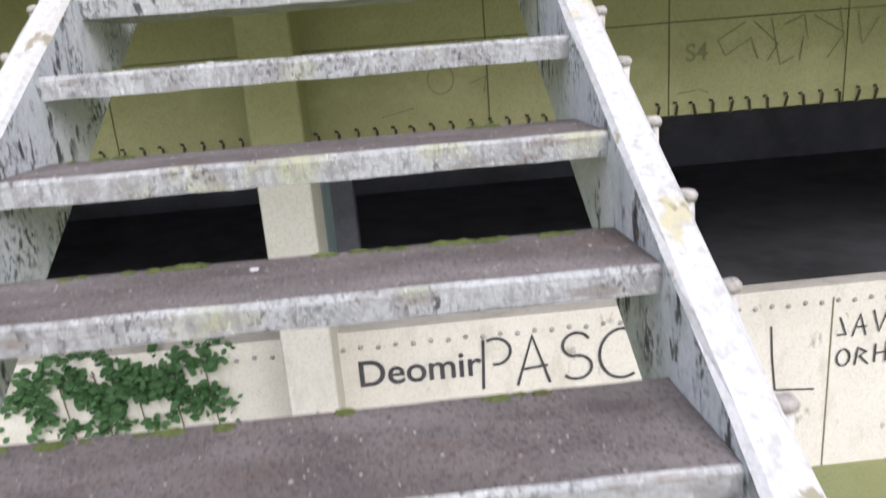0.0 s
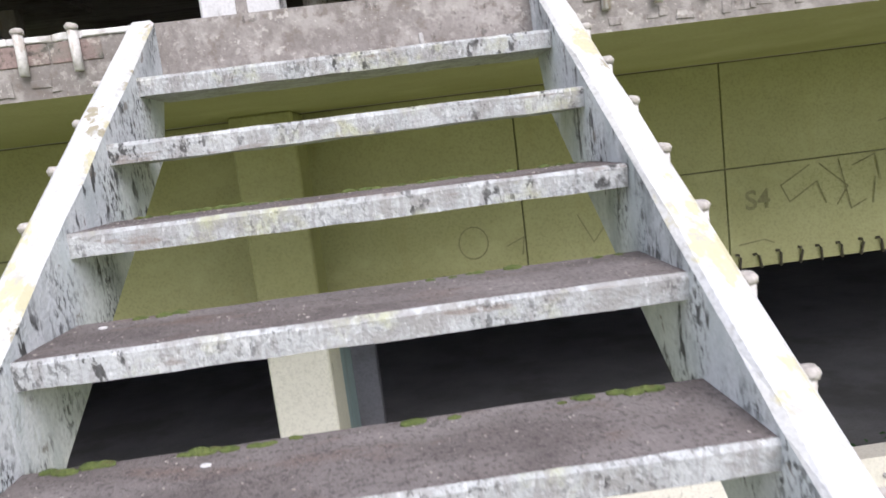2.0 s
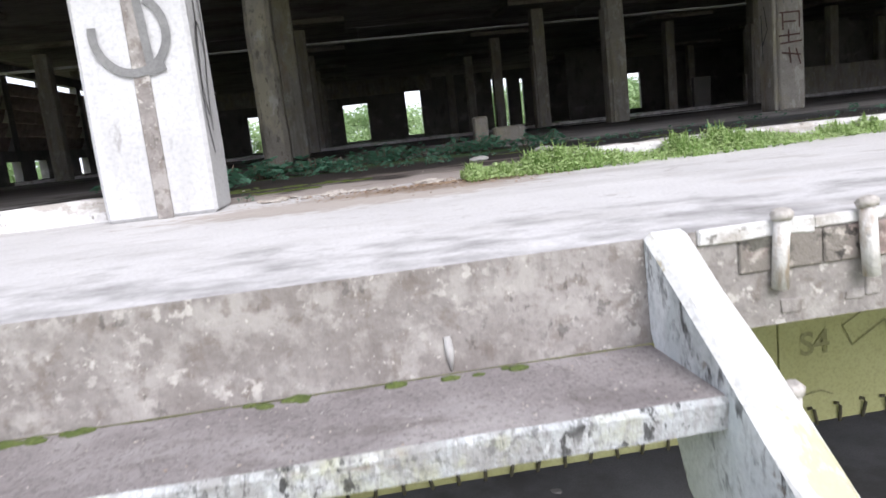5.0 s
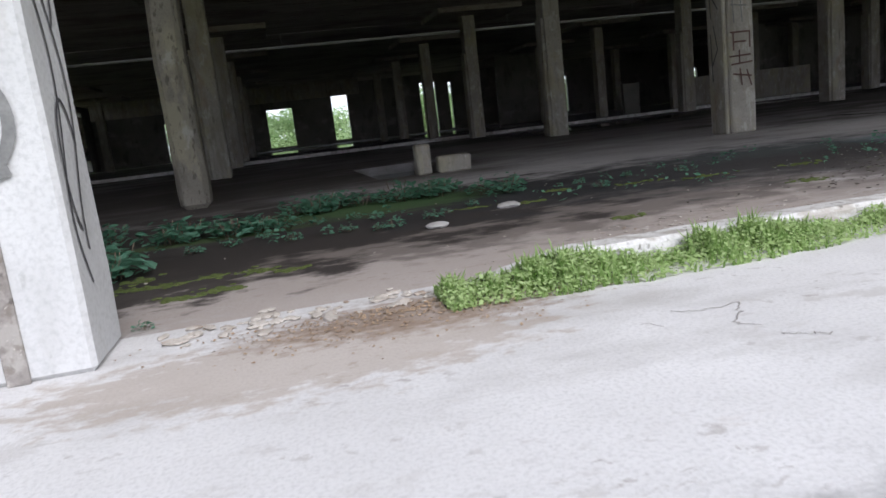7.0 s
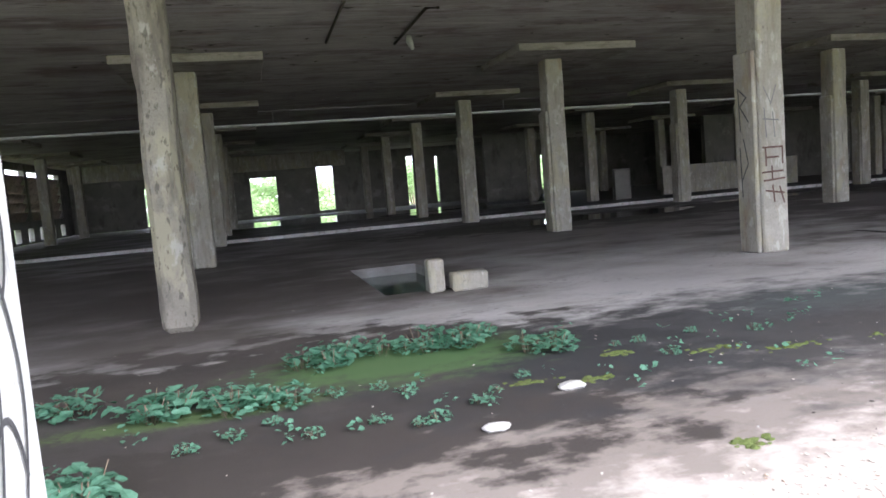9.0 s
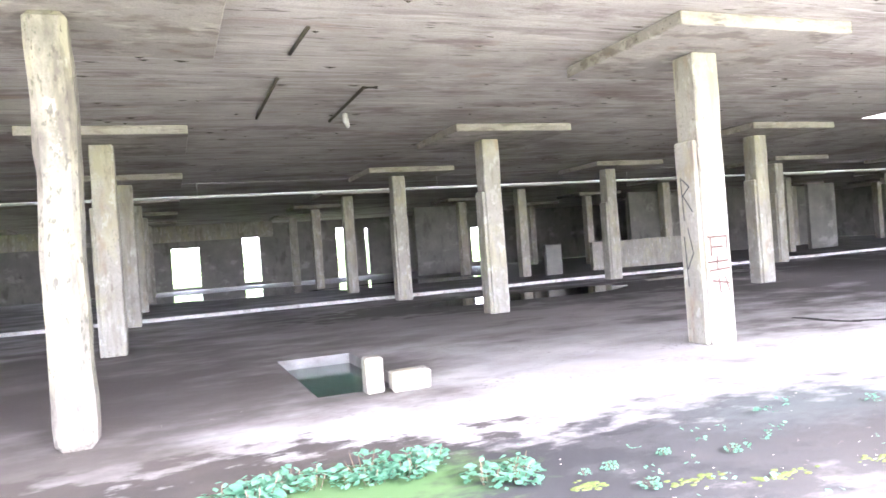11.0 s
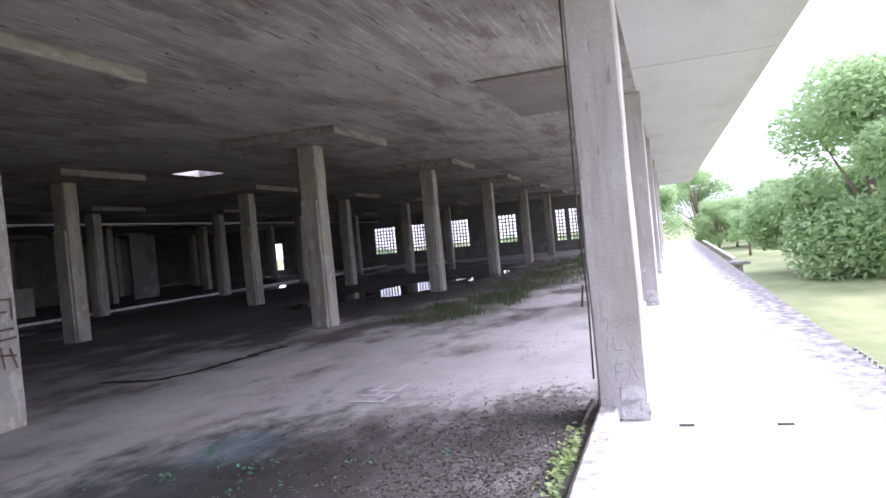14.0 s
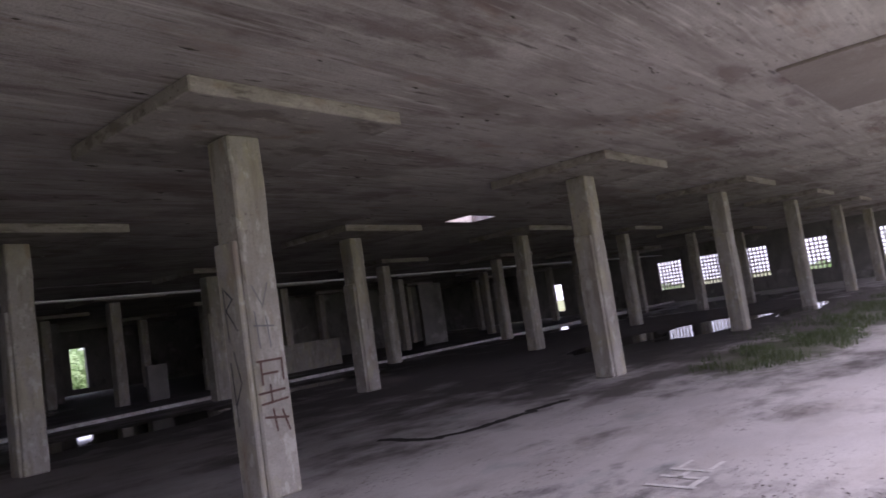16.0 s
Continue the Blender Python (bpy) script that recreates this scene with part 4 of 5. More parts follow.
graffiti("graffiti_tag", [[(3.34, -1.08), (3.55, -0.96)], [(3.34, -1.08), (3.40, -1.2), (3.60, -1.08), (3.66, -1.24)], [(3.62, -0.96), (3.82, -1.14), (3.74, -1.26)], [(3.76, -0.95), (3.84, -1.3), (3.95, -1.25)],
                          [(3.86, -1.0), (4.02, -0.94), (4.06, -1.12)], [(4.0, -1.28), (4.02, -1.1)], [(4.1, -0.95), (4.35, -1.1), (4.22, -1.28)], [(4.3, -0.9), (4.36, -1.22)], [(4.45, -0.95), (4.5, -1.2), (4.62, -1.0)],
                          [(4.05, -0.72), (4.3, -0.66), (4.42, -0.72), (4.42, -0.82)], [(3.02, -1.46), (3.2, -1.44), (3.27, -1.47)], [(4.75, -1.4), (4.75, -1.15), (4.9, -1.1), (5.0, -1.35)]],
         0.010, wall, "thin dark sprayed tag across olive wall panels", M_FAINT)
graffiti("graffiti_scribble", [arc(1.17, -1.2, 0.1, 0.11, 0, 360, 20), [(1.4, -1.25), (1.52, -1.2), (1.5, -1.32)], [(1.9, -1.1), (2.0, -1.3), (2.12, -1.15)], [(0.7, -1.45), (0.95, -1.4)]], 0.009, wall, "faint scribbled circle and lines on olive panels", M_FAINT)
FLAT = Matrix.Rotation(radians(90), 4, "X")
thing("lettering_wall", lettering("lettering_wall", "S4", 0.19, Matrix.Translation((3.08, YW - 0.008, -1.22)) @ FLAT, M_FAINT), None, "small faint S4 written on the olive wall", "graffiti", "structure")
thing("lettering_name", lettering("lettering_name", "Deomir", 0.335, Matrix.Translation((0.27, YW - 0.008, -3.69)) @ FLAT, M_SPRAY), None, "black painted name Deomir on the cream wall", "graffiti", "structure")
graffiti("lettering_large", [[(1.34, -3.82), (1.36, -3.38)], arc(1.46, -3.49, 0.13, 0.12, 120, -100, 12), [(1.64, -3.82), (1.78, -3.38), (1.92, -3.82)], [(1.68, -3.68), (1.9, -3.66)],
                             arc(2.16, -3.5, 0.12, 0.11, 30, 250, 12) + arc(2.16, -3.71, 0.13, 0.11, 90, -140, 12), arc(2.56, -3.62, 0.2, 0.23, 60, 300, 18)], 0.026, wall, "large black sprayed letters P A S C on cream wall")
graffiti("graffiti_dado", [[(3.88, -3.52), (3.9, -3.8), (3.94, -4.13), (4.3, -4.16)], [(3.66, -3.55), (3.7, -3.7)], [(4.5, -3.5), (4.56, -3.66), (4.48, -3.66)], [(4.62, -3.68), (4.68, -3.48), (4.74, -3.68)], [(4.64, -3.6), (4.74, -3.6)],
                           [(4.8, -3.46), (4.86, -3.66), (4.94, -3.42)], arc(4.55, -3.88, 0.06, 0.08, 0, 360, 12), [(4.66, -3.96), (4.68, -3.8), (4.76, -3.84), (4.7, -3.88), (4.78, -3.96)], [(4.84, -3.78), (4.84, -3.95)], [(4.84, -3.87), (4.94, -3.86)], [(4.94, -3.76), (4.94, -3.95)]],
         0.018, wall, "small black sprayed scrawl on the cream wall")

graffiti("graffiti_dado", [arc(1.78, -4.3, 0.12, 0.15, 0, 360, 18), [(1.98, -4.14), (2.08, -4.44), (2.2, -4.12)], [(2.26, -4.14), (2.3, -4.46)], [(2.38, -4.46), (2.4, -4.16), (2.54, -4.44), (2.56, -4.14)],
                           [(2.76, -4.2), (2.62, -4.32), (2.78, -4.42), (2.74, -4.3), (2.66, -4.34)], [(2.86, -4.46), (2.88, -4.14), (2.96, -4.34), (3.05, -4.14), (3.1, -4.44)]],
         0.020, wall, "second row of large black brushed letters on cream wall")
west_face = lambda u, v: (6.862, u, v)
graffiti("graffiti_scratches", [[(2.12, 0.74), (2.08, 0.76), (2.09, 0.66)], [(2.02, 0.78), (1.98, 0.72), (2.03, 0.68)], arc(1.92, 0.74, 0.03, 0.045, 0, 360, 10), [(2.11, 0.52), (2.1, 0.62)], [(2.06, 0.62), (2.05, 0.52), (2.0, 0.52)],
                                [(1.97, 0.62), (1.94, 0.52), (1.9, 0.61)], [(2.06, 0.42), (2.06, 0.3)], [(2.06, 0.42), (2.0, 0.42)], [(2.06, 0.36), (2.02, 0.36)], [(1.97, 0.3), (1.95, 0.42), (1.9, 0.3)]], 0.007, west_face, "faint scratched letters on a pale column", M_PALE, -0.0006)

# ---------------------------------------------------------------- plants
def leaf(bm, c, size, up, mat=0, flat=0.5):
    a = random.uniform(0, math.tau)
    d = Vector((math.cos(a), math.sin(a), random.uniform(-flat, flat))).normalized()
    s = d.cross(up + Vector((random.uniform(-0.6, 0.6), random.uniform(-0.6, 0.6), random.uniform(-0.3, 0.3)))).normalized()
    nrm = s.cross(d)
    p = [c - d * size * 0.5, c - d * size * 0.1 + s * size * 0.36 + nrm * size * 0.08, c + d * size * 0.28 + s * size * 0.24 + nrm * size * 0.06, c + d * size * 0.55,
         c + d * size * 0.28 - s * size * 0.24 + nrm * size * 0.06, c - d * size * 0.1 - s * size * 0.36 + nrm * size * 0.08]
    v = [bm.verts.new(q) for q in p]
    bm.faces.new((v[0], v[1], v[2], v[3])).material_index = mat
    bm.faces.new((v[0], v[3], v[4], v[5])).material_index = mat


def blade(bm, x, y, z, h, mat=0):
    a, lean = random.uniform(0, math.tau), random.uniform(0.1, 0.6) * h
    w = 0.004 + 0.004 * random.random()
    d, s = Vector((math.cos(a), math.sin(a), 0)), Vector((-math.sin(a), math.cos(a), 0)) * w
    b, m, t = Vector((x, y, z)), Vector((x, y, z + h * 0.6)) + d * lean * 0.35, Vector((x, y, z + h)) + d * lean
    v = [bm.verts.new(q) for q in (b - s, b + s, m + s * 0.8, m - s * 0.8, t)]
    bm.faces.new(v[:4]).material_index = mat
    bm.faces.new((v[3], v[2], v[4])).material_index = mat


def weed_meshes(n, rad, high, size, mat):
    bs, bl = bmesh.new(), bmesh.new()
    for i in range(max(3, n // 7)):
        a, r = random.uniform(0, math.tau), rad * math.sqrt(random.random()) * 0.8
        tube(bs, [(r * 0.5 * math.cos(a), r * 0.5 * math.sin(a), 0), (r * math.cos(a), r * math.sin(a), high * random.uniform(0.4, 0.9))], 0.0025, 4)
    for i in range(n):
        a, r = random.uniform(0, math.tau), rad * math.sqrt(random.random())
        z = high * (1 - 0.6 * (r / rad) ** 2) * random.uniform(0.25, 1)
        leaf(bl, Vector((r * math.cos(a), r * math.sin(a), z)), size * random.uniform(0.6, 1.2), Vector((0, 0, 1)))
    return finish(bs, "stem", M_BARK), finish(bl, "foliage", mat)


WEEDS = [weed_meshes(46, 0.15, 0.15, 0.062, M_LEAFD) for i in range(4)]
placed = []
CLUSTERS = ((-0.44, 4.99, 0.14, 3), (-0.02, 4.76, 0.16, 5), (0.24, 4.68, 0.13, 4), (0.49, 4.55, 0.10, 3), (0.68, 4.52, 0.08, 2), (0.96, 5.3, 0.12, 4), (1.2, 5.46, 0.14, 4),
            (1.61, 5.42, 0.14, 4), (1.93, 5.3, 0.10, 3), (2.18, 5.5, 0.08, 2), (2.45, 4.92, 0.07, 3), (-0.1, 3.52, 0.08, 4), (-1.2, 5.2, 0.3, 6))
for cx, cy, spread, n in CLUSTERS:  # a broken row of weeds along the damp strip
    for i in range(n):
        placed.append((cx + random.gauss(0, spread), cy + random.gauss(0, spread * 0.5), random.uniform(0.7, 1.3)))
placed += [(x, y, random.uniform(0.25, 0.45)) for x, y in ((1.14, 4.0), (1.32, 3.85), (1.42, 3.89), (1.38, 4.42), (1.24, 4.6), (0.99, 4.6), (0.81, 3.96), (0.62, 4.26), (0.44, 4.12), (0.22, 4.03),
                                                           (1.69, 4.05), (1.82, 4.2), (2.05, 4.39), (3.03, 4.74), (2.86, 4.75), (3.46, 4.79), (3.83, 4.61), (3.03, 4.37), (0.22, 2.28))]
for x, y, sc in placed:
    w = thing("weed", None, None, "low bluish-green broadleaf weed in damp floor soil", "weed", "", "weeds on the hall floor")
    w.matrix_world = Matrix.Translation((x, y, 0)) @ Matrix.Rotation(random.uniform(0, 6.28), 4, "Z") @ Matrix.Scale(sc, 4)
    st, lv = random.choice(WEEDS)
    tagged(part("stem", st, None, w), kind="stuff")
    part("foliage", lv, None, w)
bm = bmesh.new()
for i in range(70):
    x, y = random.uniform(-0.8, 6.2), 4.4 + random.gauss(0, 0.5)
    for k in range(random.randint(4, 10)):
        leaf(bm, Vector((x + random.gauss(0, 0.03), y + random.gauss(0, 0.03), random.uniform(0.015, 0.07))), random.uniform(0.02, 0.045), Vector((0, 0, 1)))
thing("seedlings", bm, M_LEAFD, "tiny green seedlings scattered on damp soil", "seedlings", "stuff")

# grass and clover along the kerb
bm = bmesh.new()
for i in range(27000):
    t = random.random() ** 1.25
    x = 1.24 + 2.9 * t
    clump = 0.46 + 0.6 * noise.noise(Vector((x * 2.6, 0, 4))) + 0.4 * noise.noise(Vector((x * 9, 0, 1)))
    clump += 0.5 * noise.noise(Vector((x * 6, i % 7 * 0.1, 9)))
    if random.random() > (0.22 + clump) * (1.0 if t < 0.55 else 1.9 - 1.6 * t):
        continue
    front = 1.80 - 0.05 * math.sin(min(1.0, t * 1.6) * math.pi) + 0.03 * noise.noise(Vector((x * 7, 2, 0))) + 0.22 * max(0.0, t - 0.5)
    q = min(1.0, abs(random.gauss(0, 0.5)))
    y = 2.04 - (2.04 - front) * q
    h = (0.022 + 0.084 * max(clump, 0.05)) * (1.1 - 0.5 * t) * (1 - 0.65 * q * q) * min(1.0, 0.35 + 8 * (x - 1.24))
    if random.random() < 0.10:
        blade(bm, x, y, 0, max(h, 0.025) * random.uniform(0.7, 1.6))
    else:
        leaf(bm, Vector((x, y, max(0.01, h * random.uniform(0.15, 1.15)))), random.uniform(0.009, 0.021), Vector((0, 0, 1)), 1)
for i in range(260):
    x = 5.95 + random.gauss(0, 0.3)
    leaf(bm, Vector((x, 2.27 + abs(random.gauss(0, 0.07)), random.uniform(0.01, 0.07))), random.uniform(0.02, 0.05), Vector((0, 0, 1)), 1)
for i in range(90):
    x = random.choice((5.0, 5.35, 5.9)) + random.gauss(0, 0.12)
    leaf(bm, Vector((x, 2.27 + abs(random.gauss(0, 0.06)), random.uniform(0.01, 0.06))), random.uniform(0.02, 0.045), Vector((0, 0, 1)), 1)
thing("grass_strip", bm, [M_GRASS, M_CLOVER], "bright green grass and clover growing along the kerb", "grass", "stuff")
bm = bmesh.new()
for i in range(3000):
    a, r = random.uniform(0, math.tau), math.sqrt(random.random())
    x, y = 15.8 + 2.6 * r * math.cos(a), 5.7 + 1.1 * r * math.sin(a) - 0.12 * 2.6 * r * math.cos(a)
    if noise.noise(Vector((x, y * 1.5, 2))) < -0.08:
        continue
    blade(bm, x, y, 0, random.uniform(0.04, 0.16))
for i in range(9000):
    x = random.uniform(17.5, 40)
    y = 5.6 - 0.03 * (x - 18) + random.gauss(0, 0.75)
    if y > 2.6 and noise.noise(Vector((x * 0.5, y, 5))) > -0.12:
        blade(bm, x, y, 0, random.uniform(0.05, 0.16))
thing("grass_inside", bm, [M_DULL], "thin dull grass growing on the damp hall floor", "grass", "stuff")
# dead leaves and crumbs on the terrace edge
bm = bmesh.new()
for i in range(1300):
    x = random.gauss(1.1, 0.28)
    y = 2.0 - abs(random.gauss(0, 0.16 + 0.1 * noise.noise(Vector((x * 5, 2, 0)))))
    leaf(bm, Vector((x, y, 0.005)), random.uniform(0.005, 0.015), Vector((0, 0, 1)), 0, 0.1)
thing("leaf_litter", bm, M_DRY, "dry brown leaf litter on the terrace", "litter", "stuff")


def crumbs(name, label, n, place, size, mat):
    seed_bm = bmesh.new()
    bmesh.ops.create_icosphere(seed_bm, subdivisions=1, radius=1.0)
    base = [v.co.copy() for v in seed_bm.verts]
    tris = [[v.index for v in f.verts] for f in seed_bm.faces]
    seed_bm.free()
    verts, faces = [], []
    for i in range(n):
        x, y, z = place()
        s, a = size * random.uniform(0.4, 1.3), random.uniform(0, 6)
        c, d, k = math.cos(a), math.sin(a), len(verts)
        for p in base:
            u, v = 1.4 * p.x + random.uniform(-0.2, 0.2), 0.9 * p.y + random.uniform(-0.2, 0.2)
            verts.append((x + s * (c * u - d * v), y + s * (d * u + c * v), z + s * (0.25 + 0.32 * p.z + random.uniform(-0.08, 0.08))))
        faces += [[k + j for j in f] for f in tris]
    me = bpy.data.meshes.new(name)
    me.from_pydata(verts, [], faces)
    me.materials.append(mat)
    return thing(name, me, None, label, "rubble", "stuff")


crumbs("rubble", "crumbled concrete along the broken kerb", 130, lambda: (random.uniform(0.3, 1.9), 2.1 + random.gauss(0, 0.07), 0), 0.022, M_RUBBLE)
crumbs("rubble", "crumbs of plaster on the hall floor by the kerb", 620, lambda: (random.gauss(2.6, 0.4) if random.random() < 0.7 else random.uniform(1.6, 8), 2.30 + abs(random.gauss(0, 0.24)), 0), 0.007, M_RUBBLE)
crumbs("soil_crumbs", "dark soil crumbs and dead leaves on the hall floor", 3600, lambda: (random.gauss(5.8, 0.9), 2.3 + abs(random.gauss(0, 0.9)), 0), 0.008, M_SOIL)
crumbs("rubble", "flaked pale screed crumbs lying on damp soil", 1500, lambda: (random.gauss(5.9, 0.9), 2.3 + abs(random.gauss(0, 0.9)), 0), 0.0055, M_PALE)
crumbs("rubble", "scattered small stones on the hall floor", 160, lambda: (random.uniform(-1, 10), random.uniform(2.6, 9), 0), 0.007, M_RUBBLE)
for x, y, s in ((1.63, 3.65, 0.06), (2.21, 4.06, 0.07)):
    bm = bmesh.new()
    bmesh.ops.create_icosphere(bm, subdivisions=2, radius=s, matrix=Matrix.Translation((x, y, s * 0.2)) @ Matrix.Diagonal((1.2, 0.8, 0.35, 1)))
    wobble(bm, 0.01, 25)
    thing("stone", bm, M_PALE, "flat pale stone on the damp floor", "stone")
bm = bmesh.new()
for cx, cy, rx, ry in ((0.01, 3.36, 0.12, 0.1), (0.03, 3.13, 0.12, 0.06), (0.18, 3.12, 0.1, 0.07), (0.27, 2.75, 0.1, 0.05), (0.44, 2.8, 0.15, 0.09), (0.59, 3.14, 0.14, 0.09), (0.76, 3.02, 0.1, 0.04), (0.38, 3.17, 0.1, 0.05),
                       (2.08, 4.27, 0.18, 0.04), (2.35, 4.15, 0.15, 0.04), (2.77, 4.6, 0.12, 0.07), (3.3, 4.35, 0.25, 0.08), (3.73, 4.15, 0.25, 0.07), (4.47, 4.06, 0.25, 0.1), (2.5, 3.02, 0.12, 0.06), (3.9, 3.3, 0.2, 0.08)):
    for k in range(48):
        a, r = random.uniform(0, 6.28), abs(random.gauss(0, 0.55))
        s = random.uniform(0.005, 0.018)
        bmesh.ops.create_icosphere(bm, subdivisions=1, radius=s, matrix=Matrix.Translation((cx + rx * r * math.cos(a), cy + ry * r * math.sin(a), 0)) @ Matrix.Diagonal((1.6, 1.1, 0.4, 1)))
thing("moss_mats", bm, M_MOSS, "yellow-green moss mats on damp soil", "moss", "stuff")

# moss, grit and chips on the treads
def tread_debris(k):
    z, y0 = -0.203 - RISE * k, -GOING * k
    bm = bmesh.new()
    for i in range(46):
        x = random.uniform(0.05, SW - 0.05)
        s = random.uniform(0.006, 0.014)
        if noise.noise(Vector((x * 4, k * 3.7, 0))) < 0.0:
            continue
        bmesh.ops.create_icosphere(bm, subdivisions=1, radius=s, matrix=Matrix.Translation((x, y0 - 0.012 + random.uniform(-0.012, 0.006), z)) @ Matrix.Diagonal((1.8, 1, 0.7, 1)))
    if bm.verts:
        thing("moss_tuft", bm, M_MOSS, "moss and crumbs along the back edge of a tread", "moss", "stuff")
    else:
        bm.free()
    bm = bmesh.new()
    for i in range(110):
        x, y = random.uniform(0.02, SW - 0.02), y0 - random.uniform(0.01, 0.26)
        s = random.choice((0.001, 0.0012, 0.0016, 0.0022)) * random.uniform(0.7, 1.3)
        bmesh.ops.create_icosphere(bm, subdivisions=1, radius=s, matrix=Matrix.Translation((x, y, z + s * 0.3)) @ Matrix.Rotation(random.uniform(0, 6), 4, "Z") @ Matrix.Diagonal((1.7, 1, 0.5, 1)))
    thing("grit", bm, M_RUBBLE, "pale grit and paint flakes lying on a tread", "grit", "stuff")


for k in range(12):
    tread_debris(k)
bm = bmesh.new()
bmesh.ops.create_icosphere(bm, subdivisions=2, radius=0.02, matrix=Matrix.Translation((0.62, -0.3 * 1 - 0.16, -0.399)) @ Matrix.Diagonal((1.3, 0.5, 0.2, 1)))
for x, k in ((0.09, 3), (0.52, 6), (0.35, 4)):
    bmesh.ops.create_icosphere(bm, subdivisions=1, radius=0.007, matrix=Matrix.Translation((x, -GOING * k - 0.08, -0.2 - RISE * k)) @ Matrix.Diagonal((1.6, 1, 0.6, 1)))
thing("pebbles", bm, M_CHALK, "loose pale pebbles lying on the treads", "pebbles", "stuff")
# drip of mortar on the slab face
bm = bmesh.new()
tube(bm, [(0.868, -0.001, -0.13), (0.87, -0.003, -0.16), (0.871, -0.002, -0.195)], [0.007, 0.009, 0.002], 7)
part("mortar_drip", bm, M_PALE, terrace, "pale mortar drip")

# ---------------------------------------------------------------- basement things
bm = bmesh.new()
R, r = 0.31, 0.095
for i in range(36):
    a = math.tau * i / 36
    for k in range(12):
        b = math.tau * k / 12
        q = r * (1.0 if abs(math.cos(b)) < 0.8 else 0.92)
        bm.verts.new(((R + q * math.cos(b)) * math.cos(a), (R + q * math.cos(b)) * math.sin(a), 0.1 + 0.1 * math.sin(b)))
bm.verts.ensure_lookup_table()
for i in range(36):
    for k in range(12):
        if 5 <= k <= 6:
            continue
        f = bm.faces.new([bm.verts[(i % 36) * 12 + k], bm.verts[((i + 1) % 36) * 12 + k], bm.verts[((i + 1) % 36) * 12 + (k + 1) % 12], bm.verts[(i % 36) * 12 + (k + 1) % 12]])
        f.smooth = True
tyre = thing("tyre", bm, M_RUBBER, "old black car tyre lying on the basement floor", "tyre")
tyre.location = (2.75, 4.55, CELLAR)
bm = bmesh.new()
for i in range(1500):
    c = random.choice(((2.2, 4.6), (3.4, 4.2), (4.3, 4.0), (1.2, 4.8), (5.6, 3.6)))
    leaf(bm, Vector((c[0] + random.gauss(0, 0.35), c[1] + random.gauss(0, 0.3), CELLAR + abs(random.gauss(0, 0.12)))), random.uniform(0.05, 0.1), Vector((0, 0, 1)))
thing("basement_weeds", bm, M_LEAF, "green weeds growing on the basement floor", "weeds", "stuff")
crumbs("litter", "pale scraps of litter on the basement floor", 40, lambda: (random.uniform(0.6, 3.5), random.uniform(3.5, 6.5), CELLAR), 0.05, M_PALE)
bm = bmesh.new()
for i in range(1900):
    x = random.gauss(-1.65, 0.5)
    z = -3.48 + random.gauss(0, 0.19) + 0.12 * noise.noise(Vector((x * 3, 1, 1)))
    if x > -0.7 or noise.noise(Vector((x * 3.5, z * 4.5, 7))) < -0.22:
        continue
    leaf(bm, Vector((x, YW - abs(random.gauss(0.03, 0.05)), z)), random.uniform(0.05, 0.1), Vector((0, -1, 0.2)), 0, 0.9)
for x in (-2.2, -1.9, -1.6, -1.3, -1.0):
    tube(bm, [(x, YW - 0.01, GROUND), (x + 0.08, YW - 0.02, -4.0), (x + 0.02, YW - 0.02, -3.3)], 0.006, 5, 1)
thing("creeper", bm, [M_LEAF, M_BARK], "green creeper with serrated leaves on the cream wall", "creeper")
bm = bmesh.new()
for i in range(1400):
    x = random.uniform(-7, -0.6)
    leaf(bm, Vector((x, YW - abs(random.gauss(0.15, 0.25)), GROUND + abs(random.gauss(0, 0.25)))), random.uniform(0.06, 0.14), Vector((0, 0, 1)), 0, 0.8)
thing("ground_weeds", bm, M_LEAF, "leafy weeds along the foot of the wall", "weeds", "stuff")

# drain spout at the terrace edge
spout = thing("drain_spout", None, None, "short concrete spout jutting from the terrace edge", "spout")
spout.location = (24.5, -0.3, -0.19)
part("trough", boxes((-0.3, 0.3, -0.35, 0.32, 0.06, 0.16), bevel=0.01), M_SLABEDGE, spout)
part("bracket", boxes((-0.12, 0.12, -0.15, 0.3, -0.25, 0.06), bevel=0.01), M_SLABEDGE, spout)
bm = boxes((25.0, 44.0, -0.34, -0.2, -0.16, 0.05), bevel=0.01)
thing("edge_beam", bm, M_KERB, "low pale concrete beam along the terrace edge", "beam", "structure")
for x, y in ((6.72, 1.6), (6.72, 0.97)):
    bm = boxes((x - 0.025, x + 0.025, y - 0.05, y + 0.05, 0.0, 0.006), bevel=0.002)
    thing("post_base", bm, M_IRON, "rusty cut-off post base in the terrace", "post base")

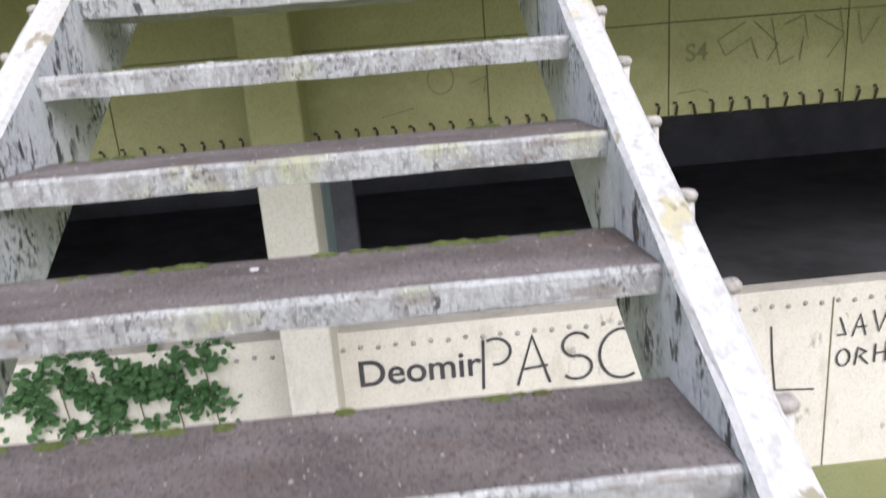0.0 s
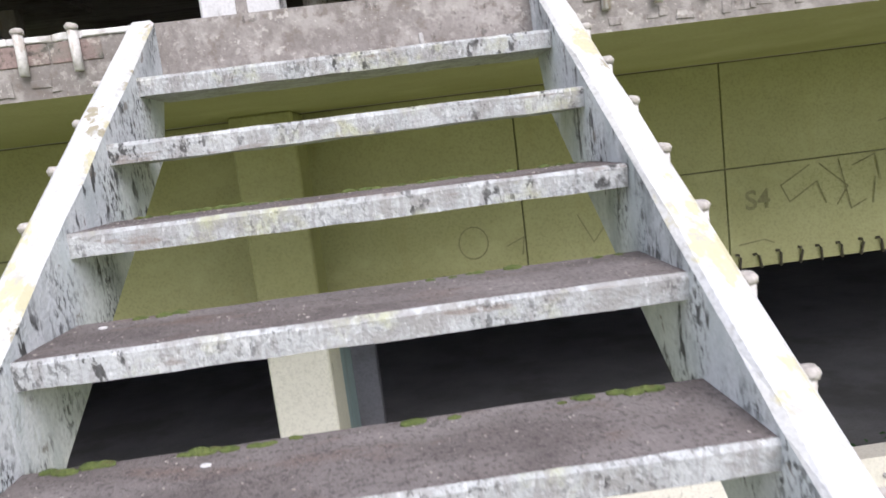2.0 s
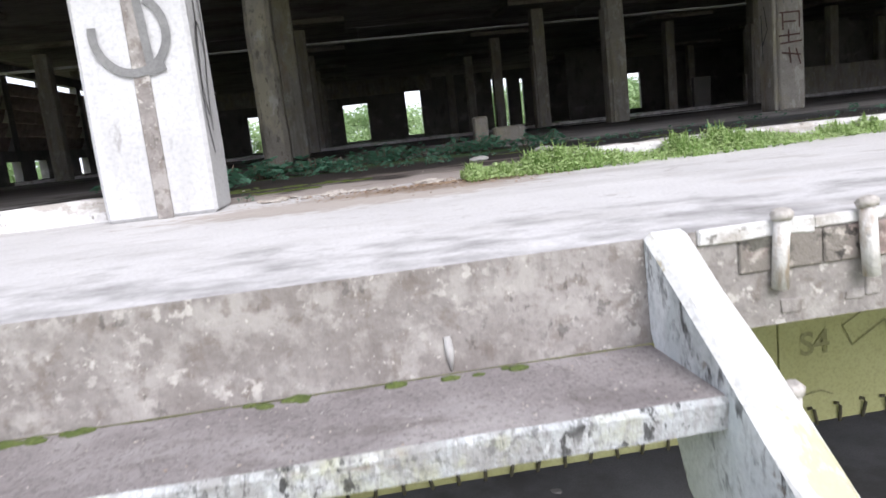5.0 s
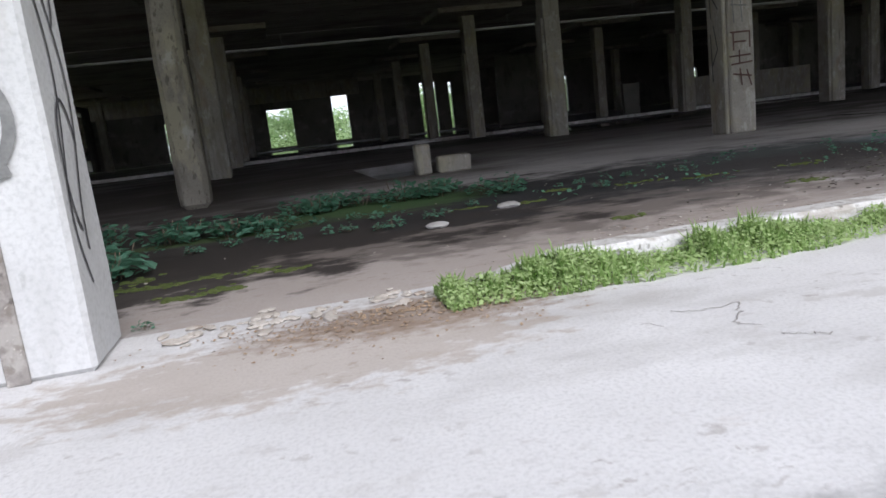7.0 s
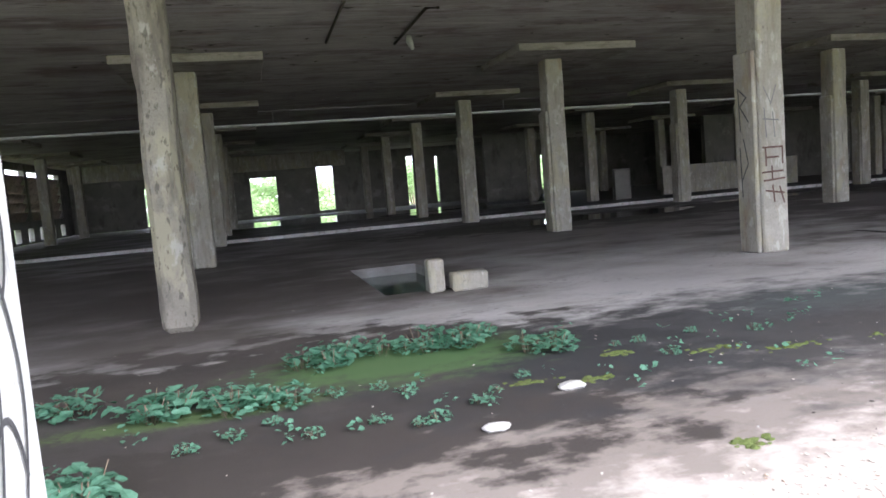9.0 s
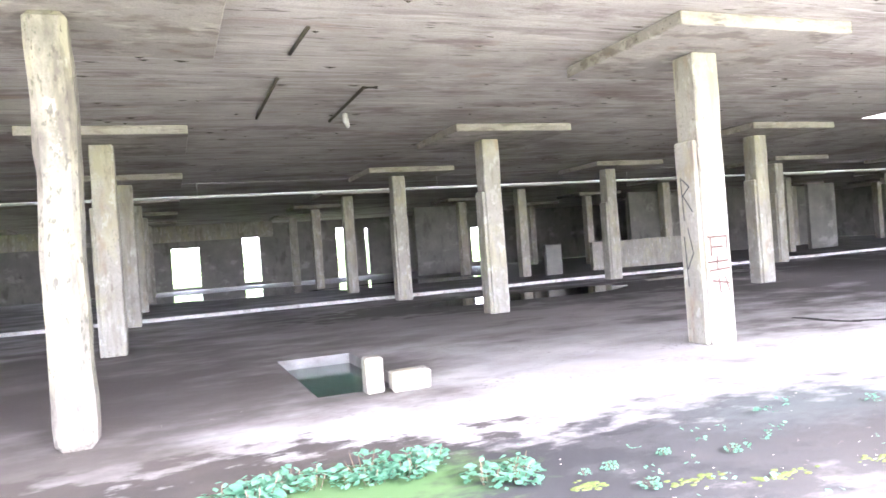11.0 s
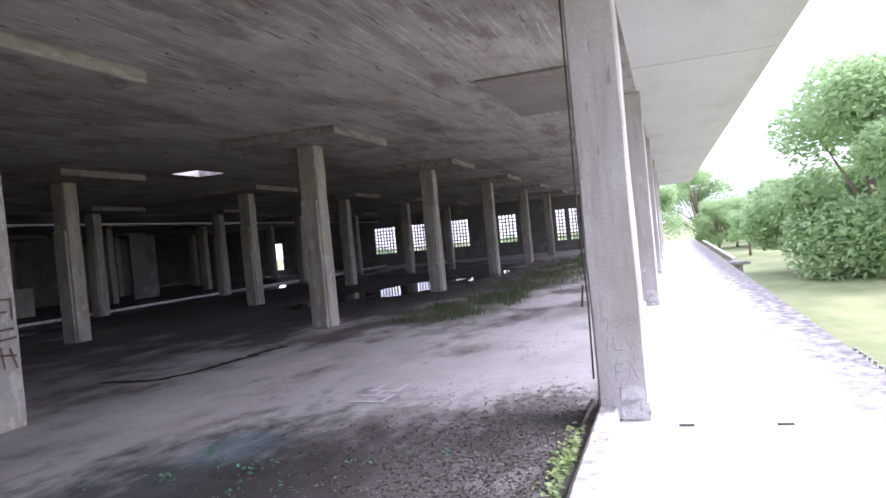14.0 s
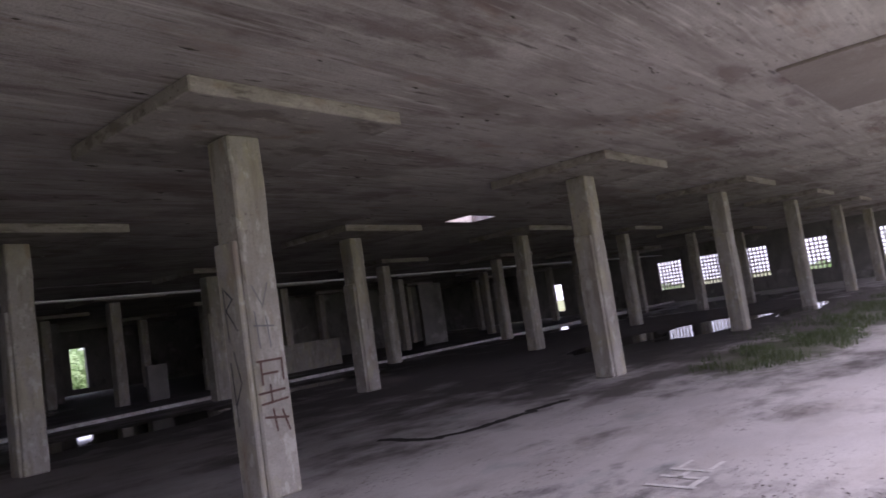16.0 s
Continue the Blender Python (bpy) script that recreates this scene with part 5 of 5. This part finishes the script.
# ---------------------------------------------------------------- trees
def tree_meshes(seed, high, rad, low, leaves, size):
    rnd = random.Random(seed)
    bt = bmesh.new()
    tube(bt, [(0, 0, 0), (0.1, 0.05, low * 0.6), (0.0, 0.1, low + 0.3 * (high - low)), (0.15, 0, low + 0.7 * (high - low))], [0.035 * high, 0.026 * high, 0.018 * high, 0.006 * high], 9)
    clumps = []
    for i in range(26):
        a, e = rnd.uniform(0, math.tau), rnd.uniform(-0.5, 1.0)
        q = rad * rnd.uniform(0.45, 1.0)
        c = Vector((q * math.cos(a) * math.cos(e * 1.2), q * math.sin(a) * math.cos(e * 1.2), low + (high - low) * (0.42 + 0.5 * math.sin(e))))
        clumps.append((c, rad * rnd.uniform(0.22, 0.42)))
        if i < 10:
            z = low + rnd.uniform(0.0, 0.35) * (high - low)
            tube(bt, [(0, 0.05, z), c * 0.5 + Vector((0, 0, z * 0.55)), c], [0.012 * high, 0.007 * high, 0.002 * high], 6)
    bc = bmesh.new()
    for i in range(leaves):
        c, q = rnd.choice(clumps)
        d = Vector((rnd.gauss(0, 1), rnd.gauss(0, 1), rnd.gauss(0, 0.8))).normalized() * q * (rnd.random() ** 0.4)
        p = c + d
        u = Vector((rnd.gauss(0, 1), rnd.gauss(0, 1), rnd.gauss(0, 0.5))).normalized()
        w = u.orthogonal().normalized()
        s = size * rnd.uniform(0.6, 1.3)
        v = [bc.verts.new(p + k) for k in (-u * s, w * s * 0.5, u * s, -w * s * 0.5)]
        bc.faces.new(v)
    return finish(bt, "trunk", M_BARK), finish(bc, "crown", M_CROWN)


KINDS = [tree_meshes(1, 17, 8.5, 2.0, 16000, 0.26), tree_meshes(2, 13, 5.5, 2.5, 9000, 0.24), tree_meshes(3, 7, 3.6, 0.2, 15000, 0.13), tree_meshes(4, 8, 3.0, 0.6, 6000, 0.2), tree_meshes(5, 7, 3.6, -0.4, 42000, 0.12)]


def tree(kind, x, y, sc, label):
    e = thing("tree", None, None, label, "tree", "", "trees round the building")
    e.matrix_world = Matrix.Translation((x, y, GROUND - 0.02)) @ Matrix.Rotation(random.uniform(0, 6.28), 4, "Z") @ Matrix.Scale(sc, 4)
    t, c = KINDS[kind]
    part("trunk", t, None, e)
    part("crown", c, None, e)


random.seed(11)
tree(4, 74, -16.2, 2.85, "large spreading tree with dense green crown on the lawn")
tree(4, 98, -31, 2.9, "large spreading tree with dense green crown on the lawn")
tree(3, 62, -24, 2.0, "round-crowned green tree on the lawn")
tree(1, 112, -9.5, 0.55, "slim young tree on the open lawn")
for i in range(14):
    tree(1 if i % 3 else 0, 150 + random.uniform(-12, 25), -95 + 7.5 * i + random.uniform(-2, 2), random.uniform(0.75, 1.1), "distant green tree along the lawn's edge")
for i in range(15):
    tree(2 + i % 2, -12 + 4.6 * i + random.uniform(-1, 1), 63 + random.uniform(-1.5, 3), random.uniform(1.05, 1.3), "bushy green tree behind the hall")
for i in range(9):
    tree(2 + i % 2, 57 + random.uniform(-1, 5), 3.5 + 3.4 * i + random.uniform(-1, 1), random.uniform(0.72, 0.9), "bushy green tree beyond the end wall")
for i in range(10):
    tree(2 + i % 2, -20 + random.uniform(-2, 1), 4 + 4.6 * i + random.uniform(-1, 1), random.uniform(1.0, 1.2), "bushy green tree beside the hall")
for i in range(10):
    tree(2, 138 + random.uniform(-5, 8), -62 + 6.2 * i + random.uniform(-2, 2), random.uniform(1.2, 1.8), "distant bushy tree along the lawn's edge")

# chipped lip of the terrace edge
bm = bmesh.new()
for x0, x1, step in ((SW + 0.1, 5.6, 0.05), (-4.0, -0.1, 0.05)):
    x = x0
    while x < x1:
        w = step * random.choice((0.6, 1.2, 2.5, 4.0)) * random.uniform(0.7, 1.4)
        d = 0.008 + 0.007 * noise.noise(Vector((x * 6, 0, 2)))
        if random.random() > 0.08:
            box(bm, x, x + w - 0.001, -d, 0.001, -0.016 - 0.012 * random.random(), 0.003 + 0.003 * noise.noise(Vector((x * 9, 3, 0))), bevel=0.003)
        x += w
bmesh.ops.subdivide_edges(bm, edges=[e for e in bm.edges if e.calc_length() > 0.06], cuts=2)
wobble(bm, 0.005, 35)
tagged(part("chipped_lip", bm, M_KERB, terrace, "chipped pale concrete lip"), kind="stuff")
bm = bmesh.new()
for x0, x1, step in ((SW + 0.1, 5.6, 0.06), (-4.0, -0.1, 0.06)):
    x = x0
    while x < x1:
        w = step * random.uniform(0.3, 1.1)
        if random.random() > 0.45:
            d = random.uniform(0.004, 0.012)
            box(bm, x, x + w, -d * 0.5, 0.001, -0.19 + 0.03 * random.random(), -0.12 - 0.04 * random.random(), bevel=0.002)
        x += w
wobble(bm, 0.006, 30)
tagged(part("crumbling_render", bm, M_SLABEDGE, terrace, "crumbling mildewed render"), kind="stuff")
